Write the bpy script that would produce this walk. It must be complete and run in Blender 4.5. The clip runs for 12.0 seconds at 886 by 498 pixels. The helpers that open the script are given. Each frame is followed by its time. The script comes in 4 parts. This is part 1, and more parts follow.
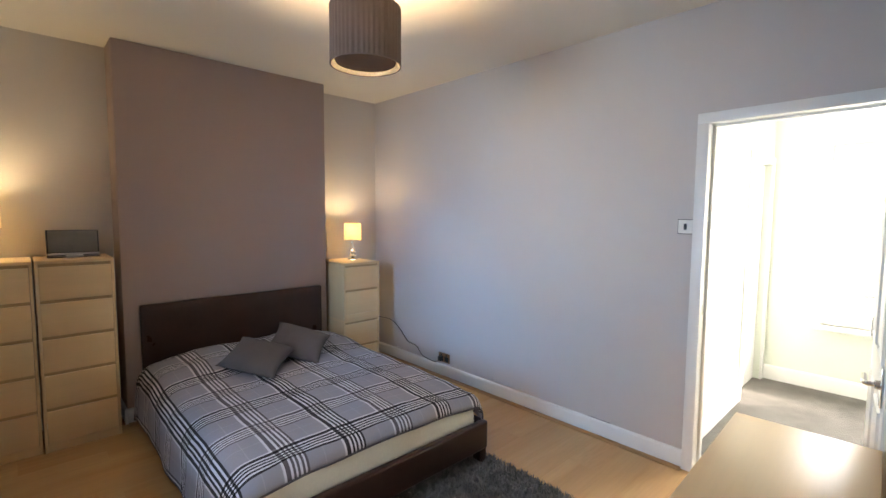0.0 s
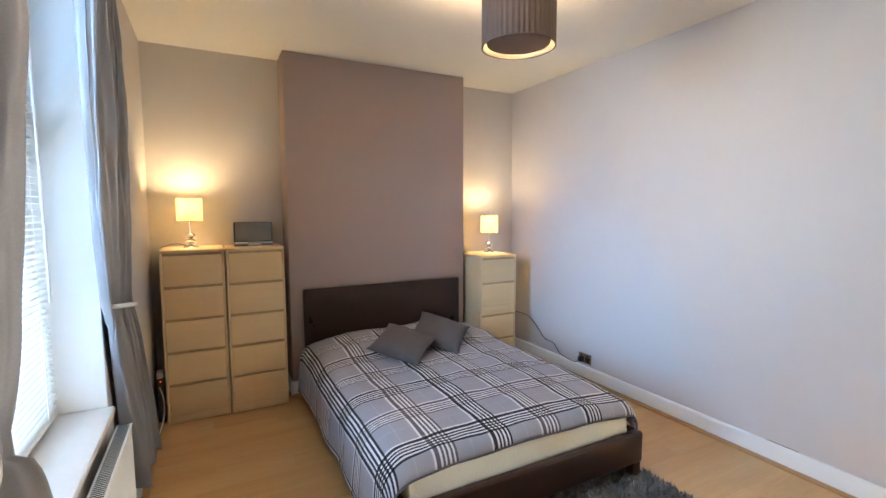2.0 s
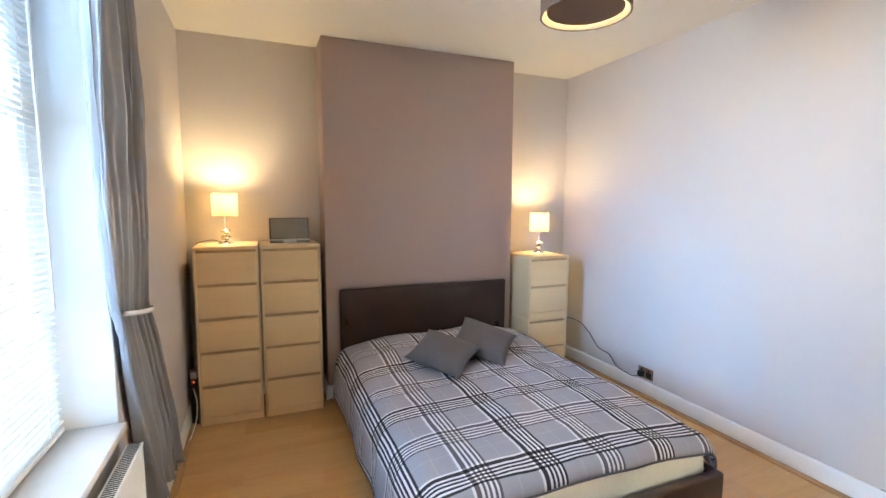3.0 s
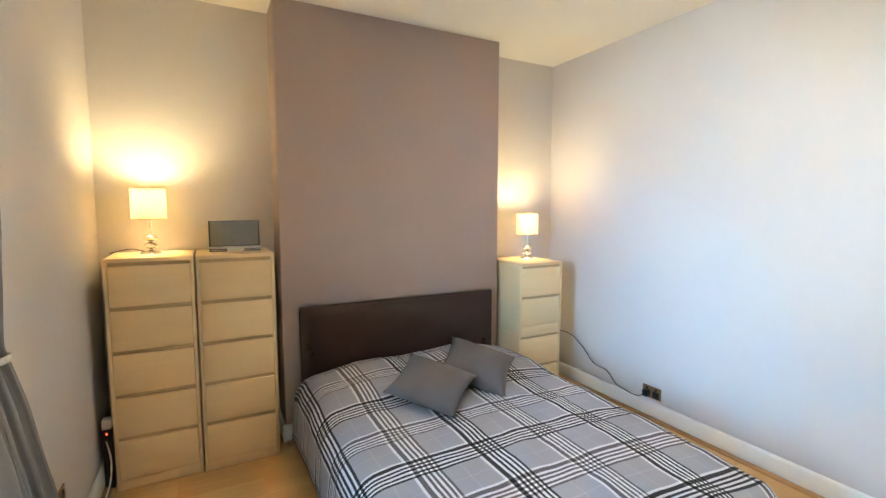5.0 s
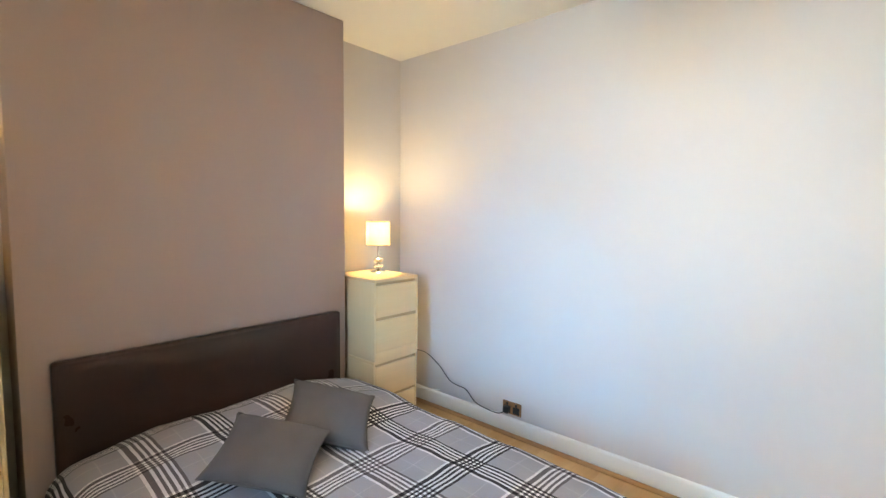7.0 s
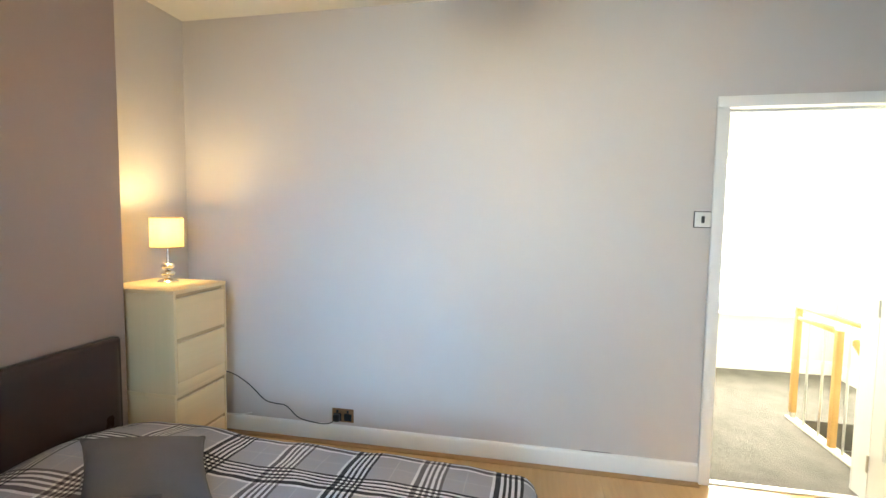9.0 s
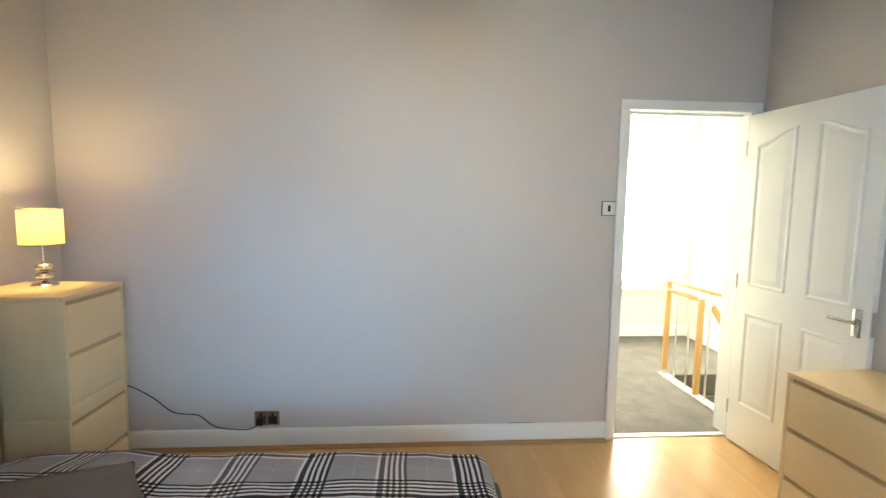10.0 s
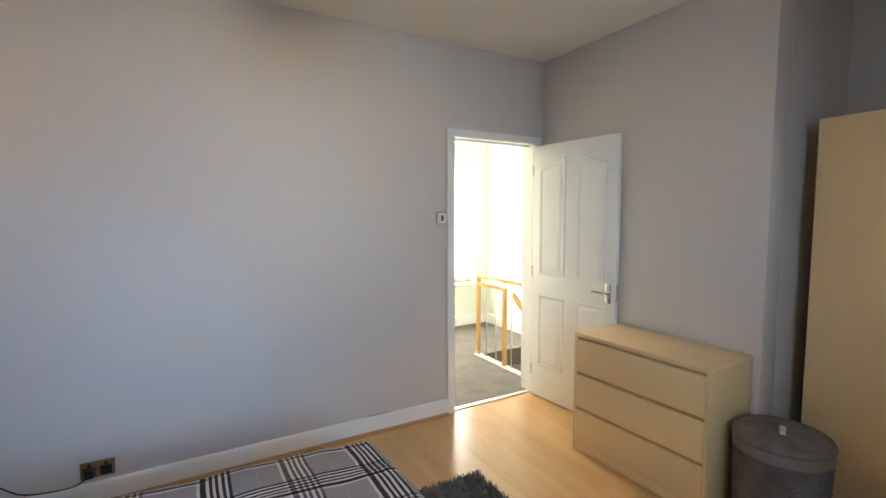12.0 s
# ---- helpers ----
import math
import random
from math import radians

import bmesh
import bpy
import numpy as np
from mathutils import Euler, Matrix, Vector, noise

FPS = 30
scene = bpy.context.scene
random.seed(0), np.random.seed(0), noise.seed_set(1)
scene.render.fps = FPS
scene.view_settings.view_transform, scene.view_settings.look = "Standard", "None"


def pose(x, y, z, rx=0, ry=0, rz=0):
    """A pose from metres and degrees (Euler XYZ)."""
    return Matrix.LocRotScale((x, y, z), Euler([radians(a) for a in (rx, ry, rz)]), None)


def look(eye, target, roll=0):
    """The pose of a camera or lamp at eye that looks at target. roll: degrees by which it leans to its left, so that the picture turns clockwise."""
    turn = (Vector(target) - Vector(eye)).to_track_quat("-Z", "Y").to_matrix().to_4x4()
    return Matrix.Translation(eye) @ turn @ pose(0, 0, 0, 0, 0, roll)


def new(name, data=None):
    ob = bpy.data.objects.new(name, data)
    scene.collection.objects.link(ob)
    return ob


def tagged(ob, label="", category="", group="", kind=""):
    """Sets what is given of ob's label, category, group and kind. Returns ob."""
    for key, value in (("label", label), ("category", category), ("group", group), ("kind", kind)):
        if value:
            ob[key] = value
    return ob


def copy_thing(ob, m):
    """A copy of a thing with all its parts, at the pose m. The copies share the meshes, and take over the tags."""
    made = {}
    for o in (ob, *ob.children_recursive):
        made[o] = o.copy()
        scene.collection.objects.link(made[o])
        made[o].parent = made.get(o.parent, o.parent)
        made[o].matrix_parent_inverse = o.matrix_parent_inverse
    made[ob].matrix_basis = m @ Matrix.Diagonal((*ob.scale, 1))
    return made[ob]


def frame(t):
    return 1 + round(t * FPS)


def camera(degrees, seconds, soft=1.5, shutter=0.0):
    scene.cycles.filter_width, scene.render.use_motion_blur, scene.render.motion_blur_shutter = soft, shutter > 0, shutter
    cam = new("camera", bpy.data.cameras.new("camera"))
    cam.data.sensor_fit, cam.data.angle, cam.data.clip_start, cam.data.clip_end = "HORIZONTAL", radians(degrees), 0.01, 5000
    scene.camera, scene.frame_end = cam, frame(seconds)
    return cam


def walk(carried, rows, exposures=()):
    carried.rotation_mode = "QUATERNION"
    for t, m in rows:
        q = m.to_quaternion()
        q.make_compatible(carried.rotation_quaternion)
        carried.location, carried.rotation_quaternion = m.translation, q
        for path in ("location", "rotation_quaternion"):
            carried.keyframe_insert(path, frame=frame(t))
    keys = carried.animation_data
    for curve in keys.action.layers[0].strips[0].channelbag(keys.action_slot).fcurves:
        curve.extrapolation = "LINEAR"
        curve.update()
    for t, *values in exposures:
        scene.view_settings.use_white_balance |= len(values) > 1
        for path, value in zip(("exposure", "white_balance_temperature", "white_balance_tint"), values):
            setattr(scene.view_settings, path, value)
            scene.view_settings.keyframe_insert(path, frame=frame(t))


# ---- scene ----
cam = camera(89.0, 12.0)
METRES, EYE, TILT, LEAN, TURN = 2.6, 1.42, 0.0, 0.0, -43.5
PATH = [
    (0, (0.348, 0.594, 1.573), (1.718, 2.043, 1.418), 0.4),
    (0.5, (0.327, 0.616, 1.558), (1.617, 2.137, 1.408), -0.0),
    (1, (0.315, 0.639, 1.565), (1.49, 2.248, 1.395), -0.3),
    (1.5, (0.306, 0.667, 1.556), (1.362, 2.357, 1.385), -0.1),
    (2, (0.3, 0.738, 1.539), (1.224, 2.503, 1.364), -0.2),
    (2.5, (0.333, 0.829, 1.53), (1.137, 2.651, 1.345), -0.3),
    (2.7, (0.399, 0.901, 1.562), (1.145, 2.746, 1.359), 0.2),
    (4.3, (0.463, 1.356, 1.526), (1.236, 3.191, 1.342), -0.2),
    (4.5, (0.472, 1.405, 1.524), (1.28, 3.226, 1.347), -0.2),
    (5, (0.483, 1.574, 1.519), (1.404, 3.34, 1.339), 0.0),
    (5.5, (0.514, 1.686, 1.521), (1.538, 3.394, 1.34), -0.2),
    (6, (0.563, 1.812, 1.525), (1.744, 3.417, 1.347), -0.2),
    (6.5, (0.627, 1.929, 1.527), (1.952, 3.418, 1.36), 0.1),
    (7, (0.668, 2.04, 1.529), (2.168, 3.354, 1.378), 0.6),
    (7.2, (0.682, 2.081, 1.529), (2.242, 3.323, 1.375), 0.7),
    (8.8, (0.61, 2.456, 1.491), (2.547, 2.936, 1.358), 0.7),
    (9, (0.577, 2.498, 1.496), (2.535, 2.879, 1.358), 0.8),
    (9.5, (0.559, 2.643, 1.519), (2.546, 2.779, 1.343), 0.7),
    (10, (0.55, 2.787, 1.52), (2.536, 2.654, 1.322), 0.7),
    (10.5, (0.518, 2.86, 1.514), (2.476, 2.502, 1.317), 0.2),
    (11, (0.446, 2.951, 1.526), (2.352, 2.375, 1.345), -0.1),
    (11.5, (0.39, 3.064, 1.534), (2.226, 2.288, 1.373), -0.3),
    (12, (0.378, 3.226, 1.538), (2.111, 2.238, 1.382), -0.1),
]
walk(cam, [(t, look(eye, target, roll)) for t, eye, target, roll in PATH],
     [(0.0, 0.55, 7300, 18), (1.5, 0.92, 7400, 17), (2.5, 1.3, 7200, 17), (4.5, 1.56, 7300, 8), (5.5, 1.60, 7700, 7), (7.0, 1.54, 7700, 9),
      (9.0, 1.14, 8300, 9), (10.0, 0.70, 8400, 10), (11.0, 0.46, 8300, 12), (12.0, 0.30, 8100, 15)])

# ---- world, sun and daylight ----
world = bpy.data.worlds.new("world")
scene.world = world
world.use_nodes = True
wn = world.node_tree.nodes
sky = wn.new("ShaderNodeTexSky")
sky.sky_type, sky.sun_disc = "NISHITA", False
sky.sun_elevation, sky.sun_rotation = radians(38), radians(150)
wn["Background"].inputs[1].default_value = 0.14
world.node_tree.links.new(sky.outputs[0], wn["Background"].inputs[0])


def lamp(name, kind, m, energy, colour, **more):
    data = bpy.data.lights.new(name, kind)
    data.energy, data.color = energy, colour
    for key, value in more.items():
        if key == "size":
            data.shape, data.size, data.size_y = "RECTANGLE", value[0], value[1]
        elif key == "radius":
            data.shadow_soft_size = value
        elif key == "angle":
            data.angle = value
        elif key == "spread":
            data.spread = value
    ob = new(name, data)
    ob.matrix_world = m
    return ob


SUN_AT = Vector((math.sin(radians(150)) * math.cos(radians(38)), math.cos(radians(150)) * math.cos(radians(38)), math.sin(radians(38))))
lamp("sun", "SUN", look(SUN_AT * 30, (0, 0, 0)), 5.0, (1.0, 0.95, 0.86), angle=radians(0.5))
# sky light in the two window openings
lamp("bedroom_window_light", "AREA", look((-0.56, 2.42, 1.70), (1.0, 1.52, 1.20)), 35, (0.37, 0.64, 1.0), size=(1.02, 1.76), spread=radians(165))
# the strip of blue sky over the roofs, slanting down, and the sunlit street, shining up
lamp("low_sky_light", "AREA", look((-0.58, 2.42, 1.66), (0.42, 2.80, 1.385)), 9.5, (0.22, 0.51, 1.0), size=(1.02, 1.70), spread=radians(58))
lamp("street_bounce_light", "AREA", look((-0.60, 2.24, 1.72), (0.40, 2.38, 1.88)), 2.0, (1.0, 0.99, 0.78), size=(0.30, 0.40), spread=radians(50))
lamp("landing_window_light", "AREA", look((5.715, 0.48, 1.40), (4.6, 0.48, 1.40)), 84, (0.93, 0.985, 1.0), size=(1.40, 1.64))
BULB = (1.0, 0.85, 0.50)

# ---- materials ----


def shade_tree(name):
    mat = bpy.data.materials.new(name)
    mat.use_nodes = True
    return mat, mat.node_tree.nodes, mat.node_tree.links, mat.node_tree.nodes["Principled BSDF"]


def node(nodes, kind, **inputs):
    n = nodes.new(kind)
    for key, value in inputs.items():
        n.inputs[key.replace("_", " ")].default_value = value
    return n


def coords(nodes, links, scale=(1, 1, 1), uv=False):
    tc = nodes.new("ShaderNodeTexCoord")
    mp = nodes.new("ShaderNodeMapping")
    mp.inputs["Scale"].default_value = scale
    links.new(tc.outputs["UV" if uv else "Object"], mp.inputs["Vector"])
    return mp.outputs["Vector"]


def mixed(nodes, links, fac, a, b, blend="MIX"):
    n = nodes.new("ShaderNodeMix")
    n.data_type, n.blend_type = "RGBA", blend
    for socket, value in ((n.inputs["Factor"], fac), (n.inputs["A"], a), (n.inputs["B"], b)):
        if isinstance(value, (tuple, float, int)):
            socket.default_value = value if not isinstance(value, tuple) else (*value, 1)[:4]
        else:
            links.new(value, socket)
    n.inputs["Factor"].default_value = fac if isinstance(fac, (float, int)) else 0.5
    return n.outputs["Result"]


def ramp(nodes, links, source, stops, constant=False):
    n = nodes.new("ShaderNodeValToRGB")
    if constant:
        n.color_ramp.interpolation = "CONSTANT"
    el = n.color_ramp.elements
    while len(el) < len(stops):
        el.new(0.5)
    for e, (at, c) in zip(el, stops):
        e.position, e.color = at, (*(c if isinstance(c, tuple) else (c, c, c)), 1)
    links.new(source, n.inputs[0])
    return n.outputs["Color"]


def bumped(nodes, links, bsdf, height, strength, distance):
    b = node(nodes, "ShaderNodeBump", Strength=strength, Distance=distance)
    links.new(height, b.inputs["Height"])
    links.new(b.outputs["Normal"], bsdf.inputs["Normal"])


def plain(name, colour, rough=0.5, metal=0.0, vary=0.08, big=1.5, fine=60.0, bump=0.05, dist=0.002, coat=0.0, stretch=(1, 1, 1), rvary=0.05):
    """Paint, plastic, metal or cloth: a base colour with blotches at two scales and a fine relief."""
    mat, nodes, links, bsdf = shade_tree(name)
    at = coords(nodes, links, stretch)
    n1 = node(nodes, "ShaderNodeTexNoise", Scale=big, Detail=4.0)
    n2 = node(nodes, "ShaderNodeTexNoise", Scale=fine, Detail=3.0)
    links.new(at, n1.inputs["Vector"])
    links.new(at, n2.inputs["Vector"])
    dark = tuple(c * (1 - vary) for c in colour)
    light = tuple(min(1, c * (1 + vary)) for c in colour)
    c1 = ramp(nodes, links, n1.outputs["Fac"], ((0.3, dark), (0.7, light)))
    c2 = ramp(nodes, links, n2.outputs["Fac"], ((0.3, 1 - vary), (0.7, 1.0)))
    links.new(mixed(nodes, links, 1.0, c1, c2, "MULTIPLY"), bsdf.inputs["Base Color"])
    links.new(ramp(nodes, links, n1.outputs["Fac"], ((0.2, max(0, rough - rvary)), (0.8, min(1, rough + rvary)))), bsdf.inputs["Roughness"])
    bsdf.inputs["Metallic"].default_value = metal
    bsdf.inputs["Coat Weight"].default_value = coat
    if bump:
        bumped(nodes, links, bsdf, n2.outputs["Fac"], bump, dist)
    return mat


def wood(name, light, dark, along, rough=0.38, per_piece=0.0, grain=9.0, pores=0.94):
    """Wood veneer with its grain along one axis ("x", "y" or "z")."""
    mat, nodes, links, bsdf = shade_tree(name)
    long = {"x": (0.06, 1, 1), "y": (1, 0.06, 1), "z": (1, 1, 0.06)}[along]
    at = coords(nodes, links, long)
    info = nodes.new("ShaderNodeObjectInfo")
    move = nodes.new("ShaderNodeVectorMath")
    move.operation = "MULTIPLY_ADD"
    comb = nodes.new("ShaderNodeCombineXYZ")
    for k in "XYZ":
        links.new(info.outputs["Random"], comb.inputs[k])
    move.inputs[1].default_value = (1, 1, 1)
    links.new(at, move.inputs[0])
    scale = nodes.new("ShaderNodeVectorMath")
    scale.operation = "SCALE"
    scale.inputs["Scale"].default_value = 7.0
    links.new(comb.outputs[0], scale.inputs[0])
    links.new(scale.outputs[0], move.inputs[2])
    n1 = node(nodes, "ShaderNodeTexNoise", Scale=grain, Detail=5.0, Distortion=0.6)
    n2 = node(nodes, "ShaderNodeTexNoise", Scale=grain * 14, Detail=3.0)
    links.new(move.outputs[0], n1.inputs["Vector"])
    links.new(move.outputs[0], n2.inputs["Vector"])
    c = ramp(nodes, links, n1.outputs["Fac"], ((0.3, dark), (0.65, light)))
    f = ramp(nodes, links, n2.outputs["Fac"], ((0.35, pores), (0.6, 1.0)))
    c = mixed(nodes, links, 1.0, c, f, "MULTIPLY")
    if per_piece:
        p = ramp(nodes, links, info.outputs["Random"], ((0.0, 1 - per_piece), (1.0, 1.0)))
        c = mixed(nodes, links, 1.0, c, p, "MULTIPLY")
    links.new(c, bsdf.inputs["Base Color"])
    links.new(ramp(nodes, links, n1.outputs["Fac"], ((0.2, rough - 0.015), (0.8, rough + 0.025))), bsdf.inputs["Roughness"])
    bumped(nodes, links, bsdf, n2.outputs["Fac"], 0.03, 0.0004)
    return mat


def plaid(name, ux, vy, step):
    """Woven check of strong black-and-white and pale grey-and-white bands, in metres of cloth."""
    mat, nodes, links, bsdf = shade_tree(name)
    base = (0.345, 0.335, 0.372)
    tc = nodes.new("ShaderNodeTexCoord")
    sep = nodes.new("ShaderNodeSeparateXYZ")
    links.new(tc.outputs["UV"], sep.inputs[0])
    black, white, grey, pale = (0.0055, 0.0045, 0.005), (1.35, 1.32, 1.34), (0.050, 0.040, 0.044), (0.46, 0.45, 0.48)

    def bands(centre, strong, soft, lines):
        thick, dark, thin = 0.0215 / step, 0.0112 / step, 0.0112 / step
        at = centre - (thick + lines * (dark + thin)) / 2
        out = [(at - thin, soft), (at, strong)]
        for k in range(lines):
            out += [(at + thick + k * (dark + thin), soft), (at + thick + k * (dark + thin) + thin, strong)]
        return out + [(at + thick + lines * (dark + thin), base)]

    stops = [(0.0, base)] + bands(0.25, black, white, 4) + [(0.49, pale), (0.498, base)] + bands(0.75, grey, white, 4) + [(0.97, pale), (0.978, base)]
    sides = []
    for axis, start, way in (("X", ux, 1), ("Y", vy, -1)):
        m = nodes.new("ShaderNodeMath")
        m.operation = "MULTIPLY_ADD"
        m.inputs[1].default_value, m.inputs[2].default_value = way / step, 20.25 - way * start / step
        links.new(sep.outputs[axis], m.inputs[0])
        f = nodes.new("ShaderNodeMath")
        f.operation = "FRACT"
        links.new(m.outputs[0], f.inputs[0])
        sides.append(ramp(nodes, links, f.outputs[0], [(at, tuple(math.sqrt(k) for k in c)) for at, c in stops], True))
    # warp and weft threads share the surface: the geometric mean of the two
    lim = mixed(nodes, links, 1.0, sides[0], sides[1], "MULTIPLY")
    lim = mixed(nodes, links, 1.0, lim, (0.84, 0.825, 0.83), "DARKEN")
    n = node(nodes, "ShaderNodeTexNoise", Scale=900.0, Detail=2.0)
    n3 = node(nodes, "ShaderNodeTexNoise", Scale=14.0, Detail=4.0)
    links.new(tc.outputs["UV"], n.inputs["Vector"])
    links.new(tc.outputs["UV"], n3.inputs["Vector"])
    lim = mixed(nodes, links, 1.0, lim, ramp(nodes, links, n.outputs["Fac"], ((0.3, 0.86), (0.7, 1.0))), "MULTIPLY")
    links.new(lim, bsdf.inputs["Base Color"])
    bsdf.inputs["Roughness"].default_value = 0.9
    bsdf.inputs["Specular IOR Level"].default_value = 0.12
    bsdf.inputs["Sheen Weight"].default_value = 0.03
    bumped(nodes, links, bsdf, n3.outputs["Fac"], 0.35, 0.012)
    return mat


def see_through(name, colour, rough, weight):
    """Thin cloth or paper that lets part of the light through."""
    mat, nodes, links, bsdf = shade_tree(name)
    bsdf.inputs["Base Color"].default_value = (*colour, 1)
    bsdf.inputs["Roughness"].default_value = rough
    t = nodes.new("ShaderNodeBsdfTranslucent")
    t.inputs["Color"].default_value = (*colour, 1)
    w = node(nodes, "ShaderNodeTexWave", Scale=90.0, Distortion=1.5)
    links.new(coords(nodes, links), w.inputs["Vector"])
    bumped(nodes, links, bsdf, w.outputs["Fac"], 0.05, 0.0008)
    m = nodes.new("ShaderNodeMixShader")
    m.inputs[0].default_value = weight
    links.new(bsdf.outputs[0], m.inputs[1])
    links.new(t.outputs[0], m.inputs[2])
    links.new(m.outputs[0], nodes["Material Output"].inputs["Surface"])
    return mat


def glass(name):
    mat, nodes, links, bsdf = shade_tree(name)
    bsdf.inputs["Transmission Weight"].default_value = 1.0
    bsdf.inputs["Roughness"].default_value = 0.0
    bsdf.inputs["IOR"].default_value = 1.45
    return mat


def brickwork(name):
    mat, nodes, links, bsdf = shade_tree(name)
    at = coords(nodes, links)
    turn = nodes.new("ShaderNodeMapping")
    turn.inputs["Rotation"].default_value = (radians(90), 0, radians(90))
    b = node(nodes, "ShaderNodeTexBrick", Scale=1.0, Color1=(0.60, 0.46, 0.33, 1), Color2=(0.50, 0.37, 0.26, 1), Mortar=(0.66, 0.62, 0.56, 1))
    b.inputs["Brick Width"].default_value, b.inputs["Row Height"].default_value, b.inputs["Mortar Size"].default_value = 0.225, 0.075, 0.01
    links.new(at, turn.inputs[0])
    links.new(turn.outputs[0], b.inputs["Vector"])
    links.new(b.outputs["Color"], bsdf.inputs["Base Color"])
    bsdf.inputs["Roughness"].default_value = 0.9
    return mat


WALL = plain("wall_paint_pale_mauve_grey", (0.625, 0.575, 0.55), 0.62, vary=0.02, big=0.9, fine=220, bump=0.12, dist=0.0008)
TAUPE = plain("wall_paint_taupe", (0.40, 0.296, 0.264), 0.62, vary=0.03, big=0.9, fine=220, bump=0.12, dist=0.0008)
CEILING = plain("ceiling_paint", (0.80, 0.76, 0.70), 0.8, vary=0.015, big=0.7, fine=160, bump=0.1, dist=0.001)
GLOSS = plain("white_gloss_paint", (0.87, 0.865, 0.845), 0.33, vary=0.008, big=3, fine=40, bump=0.02, dist=0.0006, rvary=0.015)
LANDING = plain("landing_paint_cream", (0.79, 0.83, 0.74), 0.7, vary=0.02, big=1, fine=200, bump=0.08, dist=0.0008)
LAMINATE = wood("beech_laminate", (0.66, 0.415, 0.20), (0.575, 0.34, 0.148), "x", 0.22, 0.05, 4)
BEECH = wood("beech_veneer", (0.84, 0.595, 0.325), (0.80, 0.555, 0.295), "x", 0.36, 0.03, 4, 0.98)
BEECH_SIDE = wood("beech_veneer_upright", (0.81, 0.585, 0.335), (0.77, 0.545, 0.30), "z", 0.36, 0.03, 4, 0.98)
# the same beech darkened, with the shade inside drawer recesses in its colour
BEECH_SHADED = wood("beech_veneer_shaded_groove", (0.58, 0.37, 0.185), (0.50, 0.315, 0.15), "x", 0.5, 0.0, 6)
PINE = wood("orange_pine", (0.62, 0.36, 0.13), (0.5, 0.26, 0.08), "z", 0.35, 0.0, 6)
BEAD = wood("floor_bead_wood", (0.44, 0.25, 0.105), (0.36, 0.20, 0.085), "y", 0.4, 0.0, 6)
LEATHER = plain("dark_brown_faux_leather", (0.040, 0.0175, 0.0125), 0.30, vary=0.12, big=4, fine=420, bump=0.25, dist=0.0008)
PLAID = plaid("grey_plaid_cotton", 1.524, 3.164, 0.605)
SHEET = plain("cream_sheet", (0.86, 0.83, 0.70), 0.85, vary=0.05, big=5, fine=90, bump=0.2, dist=0.004)
CUSHION = plain("grey_velvet", (0.092, 0.081, 0.082), 0.8, vary=0.12, big=7, fine=300, bump=0.15, dist=0.001)
CURTAIN = plain("silver_grey_satin", (0.27, 0.26, 0.268), 0.42, vary=0.12, big=4, fine=300, bump=0.15, dist=0.001)
LEATHER.node_tree.nodes["Principled BSDF"].inputs["Specular IOR Level"].default_value = 0.28
CHROME = plain("chrome", (0.75, 0.74, 0.72), 0.12, 1.0, vary=0.03, big=6, fine=60, bump=0.0)
STEEL = plain("brushed_steel", (0.62, 0.61, 0.59), 0.3, 1.0, vary=0.05, big=6, fine=200, bump=0.05)
ALUMINIUM = plain("satin_aluminium", (0.86, 0.85, 0.82), 0.42, 0.6, vary=0.03, big=6, fine=200, bump=0.03)
BRONZE = plain("antique_bronze_plate", (0.34, 0.19, 0.10), 0.38, 0.6, vary=0.15, big=12, fine=150, bump=0.05)
BLACK = plain("black_plastic", (0.012, 0.012, 0.013), 0.4, vary=0.1, big=9, fine=200, bump=0.05)
GRILLE = plain("charcoal_grille_cloth", (0.19, 0.187, 0.177), 0.75, vary=0.1, big=10, fine=900, bump=0.3, dist=0.0006)
SILVER = plain("silver_plastic", (0.50, 0.50, 0.50), 0.3, 0.6, vary=0.04, big=9, fine=200, bump=0.03)
WHITE_PLASTIC = plain("white_plastic", (0.78, 0.77, 0.74), 0.35, vary=0.03, big=9, fine=120, bump=0.03)
SHADE = see_through("cream_lampshade_cloth", (0.86, 0.78, 0.58), 0.8, 0.52)
PLEAT = plain("taupe_pleated_shade", (0.090, 0.062, 0.052), 0.75, vary=0.12, big=8, fine=300, bump=0.2, dist=0.001)
LINING = see_through("cream_shade_lining", (0.052, 0.049, 0.039), 0.7, 0.2)
DISC = see_through("taupe_diffuser", (0.11, 0.08, 0.068), 0.8, 0.3)
PILE = plain("grey_shag_pile", (0.23, 0.21, 0.198), 0.95, vary=0.35, big=18, fine=160, bump=0.0)
CARPET = plain("grey_carpet", (0.20, 0.185, 0.17), 0.97, vary=0.18, big=6, fine=480, bump=0.9, dist=0.006)
WICKER = plain("grey_woven_rope", (0.165, 0.148, 0.143), 0.85, vary=0.25, big=14, fine=160, bump=0.5, dist=0.003)
RIBBON = plain("pale_ribbon", (0.66, 0.63, 0.60), 0.7, vary=0.08, big=12, fine=200)
SCUFF = plain("cracked_paint_line", (0.16, 0.145, 0.14), 0.8, vary=0.3, big=30, fine=200)
SILL = plain("cream_sill_paint", (0.78, 0.73, 0.69), 0.4, vary=0.03, big=4, fine=60, bump=0.04, dist=0.0008)
COLLAR = plain("grey_basket_fabric", (0.185, 0.166, 0.16), 0.8, vary=0.12, big=12, fine=240, bump=0.2, dist=0.001)
RADIATOR = plain("radiator_enamel", (0.80, 0.79, 0.75), 0.3, vary=0.02, big=3, fine=40, bump=0.02)
